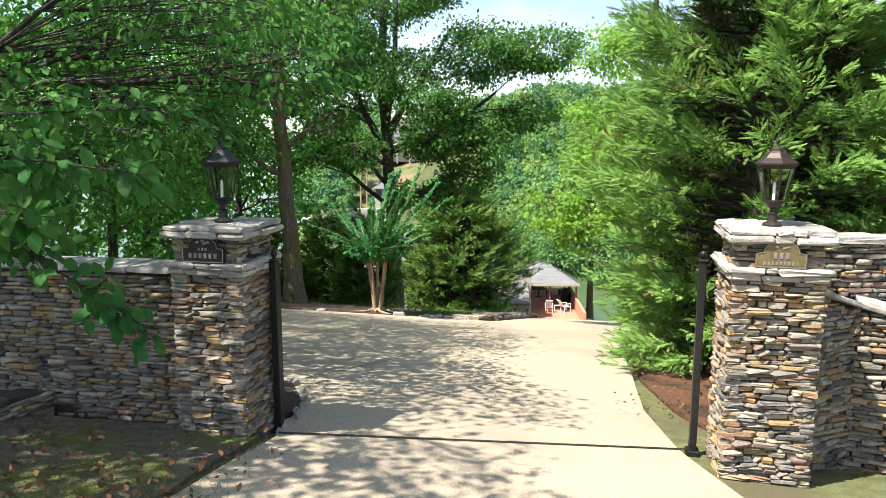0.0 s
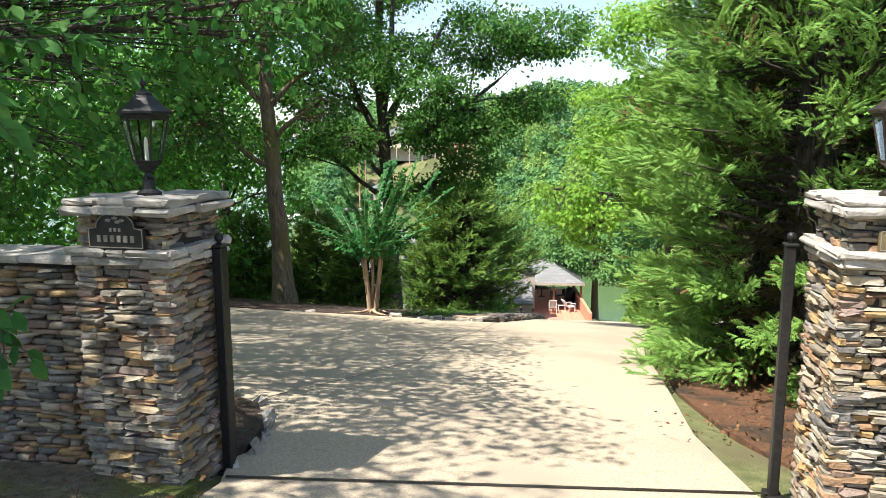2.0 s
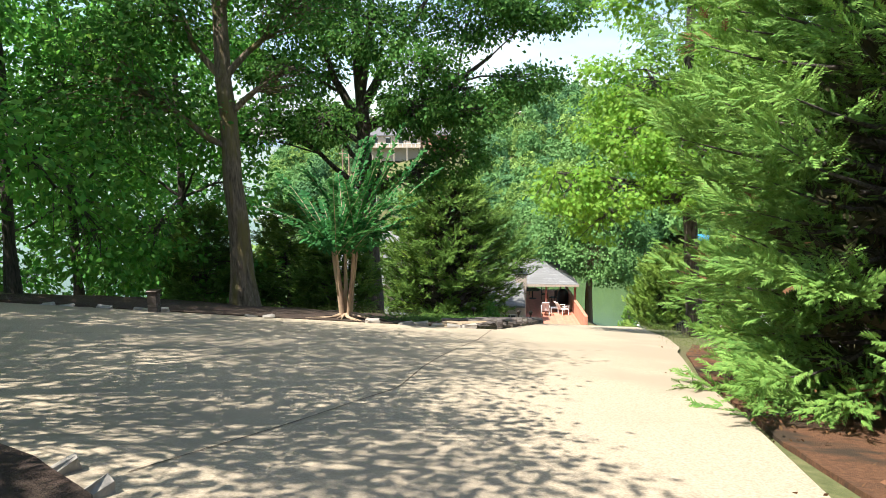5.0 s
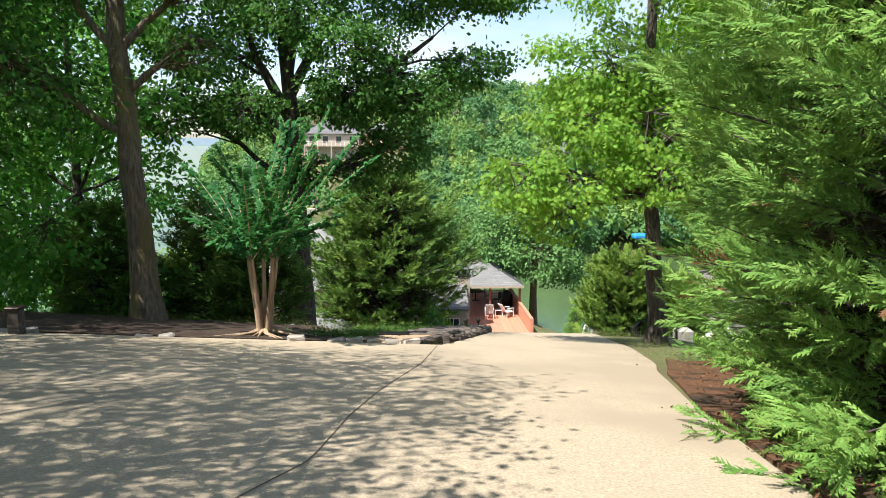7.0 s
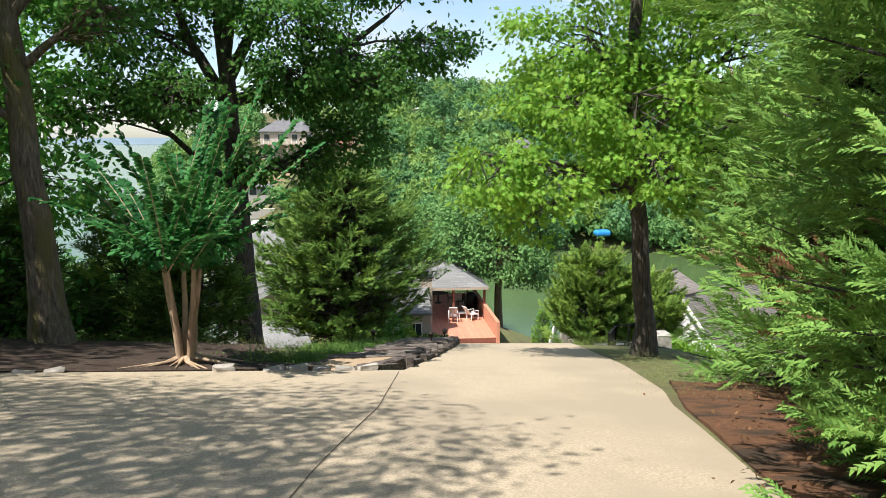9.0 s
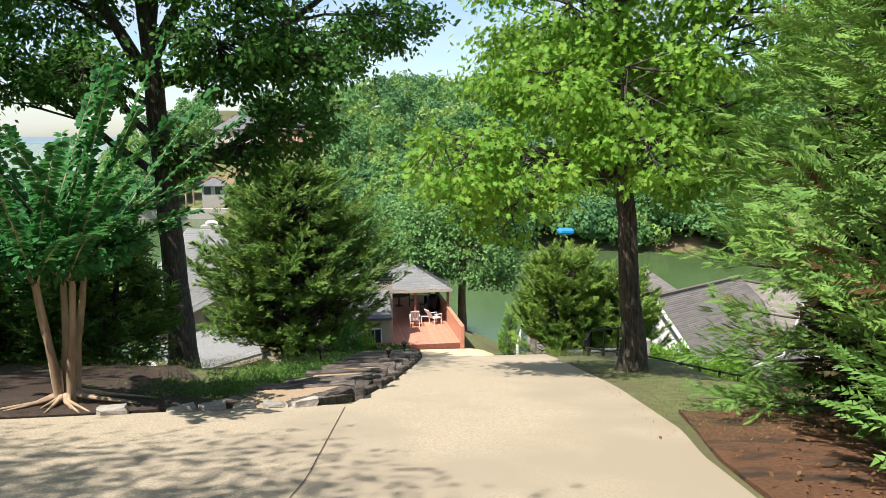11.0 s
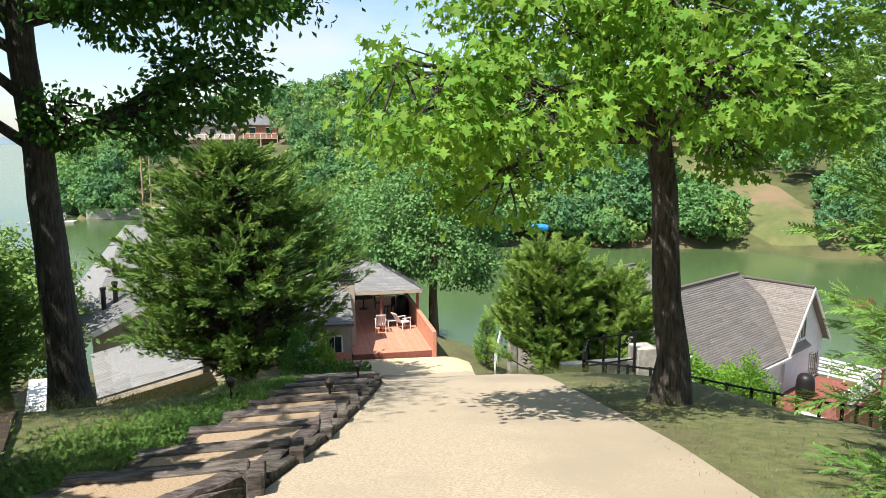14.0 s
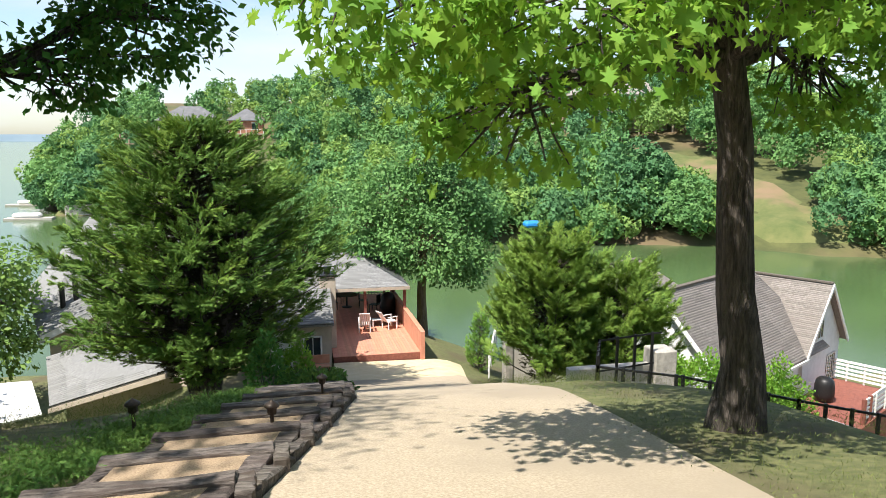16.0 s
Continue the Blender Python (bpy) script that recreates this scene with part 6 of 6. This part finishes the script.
# ---------------------------------------------------------------- the neighbour's white house
def house_white():
    h = thing("white_house", (0, 0, 0), "white sided house with tan shingle roofs", "house")
    f = Vector((0.871, 0.492, 0))                              # along the main ridge
    s = Vector((0.492, -0.871, 0))                             # out of the lakeside wall
    up = Vector((0, 0, 1))
    A = Vector((17.04, 44.86, -7.08))
    w, drop, L = 3.35, 3.47, 9.6
    eR, eL = A + s * w - up * drop, A - s * w - up * drop
    siding(h, tuple((A + f * 0.35 - s * (w - 0.3)).xy), tuple((A + f * 0.35 + s * (w - 0.3)).xy), -14.0, A.z - drop + 0.1, M_SIDE, tri=(0.5, drop - 0.42))
    siding(h, tuple((A + f * 0.35 + s * (w - 0.45)).xy), tuple((A + s * (w - 0.45) + f * L).xy), -14.0, A.z - drop + 0.3, M_SIDE)
    shingles(h, eL + f * 9.8, eL, A, A + f * 8.3, M_SHINT, 26)
    shingles(h, eR, eR + f * 9.8, A + f * 8.3, A, M_SHINT, 26)
    for e in (eR, eL):
        part("rake_board", prism(bmesh.new(), [e, A, A - up * 0.22, e - up * 0.22], -f * 0.06), M_TRIM, h)
    part("gutter", prism(bmesh.new(), [eR - up * 0.06, eR + f * 7.2 - up * 0.06, eR + f * 7.2 - up * 0.17, eR - up * 0.17], s * 0.08), M_TRIM, h)
    part("ridge_cap", prism(bmesh.new(), [A - s * 0.12, A + s * 0.12, A + s * 0.12 + f * 8.3, A - s * 0.12 + f * 8.3], (0, 0, 0.07)), M_DARKSH, h)
    # second, parallel roof behind, whose ridge shows above the first
    B = A - s * 4.6 + f * 0.8 + up * 0.15
    shingles(h, B + s * 3.2 - up * 1.9, B + s * 3.2 - up * 1.9 + f * 6, B + f * 5, B, M_SHINT, 18)
    part("ridge_cap", prism(bmesh.new(), [B - s * 0.12, B + s * 0.12, B + s * 0.12 + f * 5, B - s * 0.12 + f * 5], (0, 0, 0.07)), M_DARKSH, h)
    # cross gable towards the lake
    Q = Vector((27.05, 46.67, -7.51))
    wq, hq = 2.57, 3.03
    for sg in (-1, 1):
        e = Q + f * wq * sg - up * hq
        pl = (e - s * 4.5, e, Q, Q - s * 4.5) if sg < 0 else (e, e - s * 4.5, Q - s * 4.5, Q)
        shingles(h, *pl, M_SHINT, 24)
        part("rake_board", prism(bmesh.new(), [e, Q, Q - up * 0.24, e - up * 0.24], s * 0.06), M_TRIM, h)
    part("ridge_cap", prism(bmesh.new(), [Q - f * 0.12, Q + f * 0.12, Q + f * 0.12 - s * 4.5, Q - f * 0.12 - s * 4.5], (0, 0, 0.07)), M_DARKSH, h)
    W = Q - s * 0.30
    siding(h, tuple((W - f * 2.2).xy), tuple((W + f * 2.3).xy), -14.0, Q.z - hq + 0.25, M_SIDE, tri=(0.49, hq - 0.4))
    siding(h, tuple((W - f * 2.2 - s * 3.0).xy), tuple((W - f * 2.2).xy), -14.0, Q.z - hq + 0.2, M_SIDE)
    window(h, tuple((W - f * 0.75).xy) + (-10.15,), f, s, 0.75, 1.2)
    window(h, tuple((W + f * 0.75).xy) + (-12.5,), f, s, 1.1, 1.35, 3)


M_DARKSH = mat("dark ridge shingle", (0.09, 0.075, 0.06), (0.14, 0.12, 0.10), 9, 0.95, 0.6, 45)
house_white()
DZ = -12.55
dk = thing("side_deck", (24.6, 42.1, DZ), "small red deck with white railings beside the white house", "deck", rz=29.5)
for i in range(42):
    part("board", bx(0.15 * i, 0.0, -0.05, 0.143 + 0.15 * i, 3.3, 0.0), M_REDW, dk)
part("skirt", bx(0.0, -0.04, -2.0, 6.3, -0.004, -0.01), M_REDW, dk)


def deck_at(x, y):
    c_, s_ = math.cos(radians(29.5)), math.sin(radians(29.5))
    return (24.6 + x * c_ - y * s_, 42.1 + x * s_ + y * c_, DZ)


for p, q in (((0.9, 0.05), (6.2, 0.05)), ((6.2, 0.1), (6.2, 3.2))):
    railing("white_railing", deck_at(*p), deck_at(*q), 4, 1.0, M_TRIM, "white horizontal-board deck railing", (0.2, 0.4, 0.6, 0.8, 0.98), False, 0.07)
for p in ((0.85, 0.08), (1.6, 0.08), (6.26, 3.25), (6.26, 0.0)):
    po = thing("deck_post", deck_at(*p), "square red deck post", "post", "red deck posts")
    part("post", bx(-0.07, -0.07, -0.05, 0.07, 0.07, 1.1, 0.01), M_REDW, po)
cv = thing("covered_grill", deck_at(2.6, 2.2), "barbecue under a grey cover on the red deck", "grill")
part("cover", lathe(bmesh.new(), [(0.40, 0.02), (0.44, 0.35), (0.42, 0.75), (0.38, 0.95), (0.25, 1.08), (0.05, 1.12)], 12), M_BLACK, cv, smooth=True)

# parked white car below the bank
def parked_car(at, rz):
    c = thing("parked_car", at, "white parked car with dark glass roof", "car", rz=rz)
    part("body", bx(-2.2, -0.88, 0.25, 2.2, 0.88, 0.95, 0.14), M_CARW, c)
    bm = bx(-1.3, -0.78, 0.9, 1.2, 0.78, 1.5, 0.2)
    part("cabin", bm, M_CARW, c)
    part("sunroof", bx(-0.7, -0.5, 1.503, 0.6, 0.5, 1.512), M_GLASSD, c, "dark glass roof panel")
    part("windscreen", prism(bmesh.new(), [(1.22, -0.66, 0.98), (1.22, 0.66, 0.98), (1.06, 0.58, 1.42), (1.06, -0.58, 1.42)], (0.03, 0, 0.02)), M_GLASSD, c)
    for s in (-1, 1):
        part("side_window", bx(-1.0, s * 0.785, 1.02, 0.95, s * 0.80, 1.36, 0.005), M_GLASSD, c)
        part("roof_rail", bx(-1.0, s * 0.62 - 0.02, 1.515, 0.8, s * 0.62 + 0.02, 1.56, 0.008), M_BLACK, c)
        for x in (-1.35, 1.35):
            w = part("wheel", lathe(bmesh.new(), [(0.33, -0.11), (0.35, -0.05), (0.35, 0.05), (0.33, 0.11)], 18), M_BLACK, c)
            w.matrix_local = pose(x, s * 0.82, 0.34, 90)


parked_car((22.3, 41.2, -13.35), 20)
for i, (x, y, R) in enumerate([(14.8, 38.3, (1.3, 0.8, 1.2)), (16.4, 38.0, (1.2, 0.8, 1.1)), (18.3, 40.5, (1.0, 1.0, 1.6)), (13.6, 38.8, (0.9, 0.8, 1.1))]):
    shrub("clipped_hedge", (x, y, [-8.8, -9.4, -10.6, -8.6][i]), R, 2600, 0.13, M_OAKB, "sunlit clipped bright green hedge", 51 + i, "hedges")

shrub("round_shrub", (16.2, 36.6, -9.4), (0.95, 0.95, 2.0), 3200, 0.12, M_OAKB, "rounded bright green shrub beside the fence", 58)

# stone corner wall, fence along the bank
cw = thing("retaining_wall", (11.6, 36.6, -8.2), "grey stuccoed retaining wall with stone corner pier", "wall")
part("wall", bx(-2.0, -0.15, -0.8, 0.4, 0.15, 1.15, 0.02), M_STUCCO, cw)
part("pier", bx(0.4, -0.35, -0.9, 1.05, 0.35, 1.55, 0.03), M_SLAB, cw)
part("landing", bx(-2.2, -0.9, 0.02, 0.4, -0.15, 0.2, 0.02), M_STUCCO, cw)


def fence(pts, h, label, gap=0.14, n_rail=2):
    for a, b in zip(pts, pts[1:]):
        t = thing("metal_fence", a, label, "fence", "bank fence")
        v = Vector(b) - Vector(a)
        for z in np.linspace(0.12, h, n_rail):
            part("rail", prism(bmesh.new(), [Vector((0, 0, z - 0.025)), v + Vector((0, 0, z - 0.025)), v + Vector((0, 0, z + 0.025)), Vector((0, 0, z + 0.025))], (0.04, 0.02, 0)), M_BLACK, t)
        n = max(2, int(v.length / gap))
        for i in range(0, n + 1, 4):
            p = v * i / n
            part("post", bx(p.x - 0.03, p.y - 0.03, p.z - 0.3, p.x + 0.03, p.y + 0.03, p.z + h + 0.05), M_BLACK, t)


fence([(9.2, 34.0, -6.85), (10.9, 33.2, -6.95), (12.6, 31.6, -7.05), (14.9, 31.2, -7.5), (16.6, 31.6, -7.9)], 0.72, "black metal rail fence along the grassy bank")
fence([(9.2, 34.0, -6.85), (10.2, 36.0, -7.1), (12.2, 36.4, -7.1)], 0.95, "black metal rail fence round the stair head")
vw = thing("stair_wall", (12.0, 47.2, -10.9), "beige stair wall with red and white railing", "wall")
part("wall", bx(-0.4, -0.2, -1.2, 2.4, 0.2, 1.2, 0.02), M_STUCCO, vw)
part("pier", bx(-0.75, -0.25, -1.2, -0.4, 0.25, 1.4, 0.02), M_SLAB, vw)
railing("stair_railing", (10.9, 48.2, -11.3), (11.9, 50.4, -10.4), 3, 1.0, M_TRIM, "white stair railing with red posts", (0.25, 0.45, 0.65, 0.85), False, 0.05)


# ---------------------------------------------------------------- far shore
def far_house(at, w, d, hh, wallm, roofm, label, decks=True):
    h = thing("far_house", at, label, "house", "far houses")
    part("wall", bx(-w / 2, -d / 2, -4, w / 2, d / 2, hh), wallm, h)
    e = 0.6
    a, b, c, q = (-w / 2 - e, -d / 2 - e, hh), (w / 2 + e, -d / 2 - e, hh), (w / 2 + e, d / 2 + e, hh), (-w / 2 - e, d / 2 + e, hh)
    r0, r1 = (-w / 2 + d / 2, 0, hh + d * 0.38), (w / 2 - d / 2, 0, hh + d * 0.38)
    for pl in ((a, b, r1, r0), (c, q, r0, r1), (b, c, r1, r1), (q, a, r0, r0)):
        part("roof", prism(bmesh.new(), list(pl if pl[2] != pl[3] else pl[:3]), (0, 0, 0.15)), roofm, h)
    n = max(2, int(w / 3.5))
    for i in range(n):
        x = -w / 2 + w * (i + 0.5) / n
        part("window", bx(x - 0.7, -d / 2 - 0.05, 0.9, x + 0.7, -d / 2 - 0.003, 2.6), M_GLASSD, h)
        part("window_frame", bx(x - 0.85, -d / 2 - 0.03, 2.6, x + 0.85, -d / 2 - 0.004, 2.8), M_TRIM, h)
    if decks:
        part("balcony", bx(-w / 2, -d / 2 - 2.4, -0.25, w / 2, -d / 2 - 0.06, 0.0), M_BEIGE, h)
        for i in range(n * 3 + 1):
            x = -w / 2 + w * i / (n * 3)
            part("baluster", bx(x - 0.07, -d / 2 - 2.4, 0.0, x + 0.07, -d / 2 - 2.28, 1.0), M_TRIM, h)
            if i % 3 == 0:
                part("stilt", bx(x - 0.15, -d / 2 - 2.4, -4.5, x + 0.15, -d / 2 - 2.1, -0.25), M_BEIGE, h)
        part("handrail", bx(-w / 2, -d / 2 - 2.42, 1.0, w / 2, -d / 2 - 2.26, 1.1), M_TRIM, h)
    return h


M_FROOF = mat("far grey roof", (0.11, 0.11, 0.115), (0.16, 0.16, 0.165), 0.8, 0.9, 0.2, 3)
far_house((-20.5, 214, 0.4), 15, 10, 3.2, M_BEIGE, M_FROOF, "large hillside house with grey hipped roof and deck")
far_house((-6.5, 212, 0.6), 8.5, 8, 3.2, M_BRICK, M_FROOF, "pink brick hillside house with grey hipped roof")
far_house((-23.0, 171, -11.6), 4.6, 4, 2.6, M_STUCCO, M_FROOF, "small grey boathouse on the far bank", False)
far_house((76, 168, 4.5), 20, 11, 4.5, M_BEIGE, M_SHINT, "tan hilltop house above the bare bank", True)
far_house((46, 160, -2.0), 7, 7, 5.0, M_SIDE, M_FROOF, "pale house among the far trees", False)
far_house((32, 150, -4.5), 6, 6, 4.0, M_BEIGE, M_FROOF, "tan house among the far trees", False)
# bare bank and lawn clearings
def clearing(x0, x1, dy0, dy1, material, label, up):
    xs, ts = np.linspace(x0, x1, 16), np.linspace(0, 1, 12)
    X = np.repeat(xs[None], 12, 0) + 6 * (ts[:, None] - 0.5) * (1 if x0 < 0 else 0.4)
    Y = shore_y(X) + dy0 + (dy1 - dy0) * ts[:, None]
    Z = far_z(X, Y) + up + 0.5 * np.sin(X * 0.7) * np.cos(Y * 0.4)
    Z = np.where(ts[:, None] < 0.01, LAKE - 1.0, Z)
    i = np.arange(16 * 12).reshape(12, 16)
    f = np.stack([i[:-1, :-1], i[:-1, 1:], i[1:, 1:], i[1:, :-1]], -1).reshape(-1, 4)
    me = arr_mesh("bank", np.stack([X, Y, Z], -1).reshape(-1, 3), f)
    me.shade_smooth()
    tagged(obj("bank", me, material), label, "ground", kind="structure")


clearing(-38, -18, 0.5, 46, M_EARTH, "eroded bank and lawn on the far shore", 0.35)
clearing(61, 79, 0, 48, M_EARTH, "bare earth and rough grass bank on the far shore", 0.35)
sw = thing("sea_wall", (-31, 165.4, -15.6), "long grey sea wall on the far bank", "wall")
part("wall", bx(-7.5, -0.4, -0.5, 12, 0.4, 2.2, 0.1), M_STUCCO, sw)
for x, y, h in ((-28.4, 168, 12.5), (-27.6, 172, 11.5)):
    p = thing("utility_pole", (x, y, -12.5), "pale leaning wooden utility pole", "pole", "poles")
    part("pole", lathe(bmesh.new(), [(0.22, -1.5), (0.16, h)], 8), M_BARKS, p)
    part("crossarm", bx(-0.9, -0.08, h - 1.0, 0.9, 0.08, h - 0.8), M_BARKS, p)
for x, y, w in ((-43, 160, 8), (-20, 150, 5), (-50, 190, 14)):
    d = thing("boat_dock", (x, y, LAKE), "low floating boat dock on the far water", "dock", "docks")
    part("float", bx(-w / 2, -1.2, -0.1, w / 2, 1.2, 0.35, 0.05), M_STUCCO, d)
    part("boat", bx(-w / 3, -0.9, 0.36, w / 4, 0.9, 1.2, 0.3), M_WHITEP, d, "white moored boat")
tp = thing("tarpaulin", (34, 106, -12.2), "bright blue boat cover on the far shore", "cover")
bm = bx(-1.1, -0.8, 0, 1.1, 0.8, 0.8, 0.25)
part("sheet", bm, M_BLUE, tp)
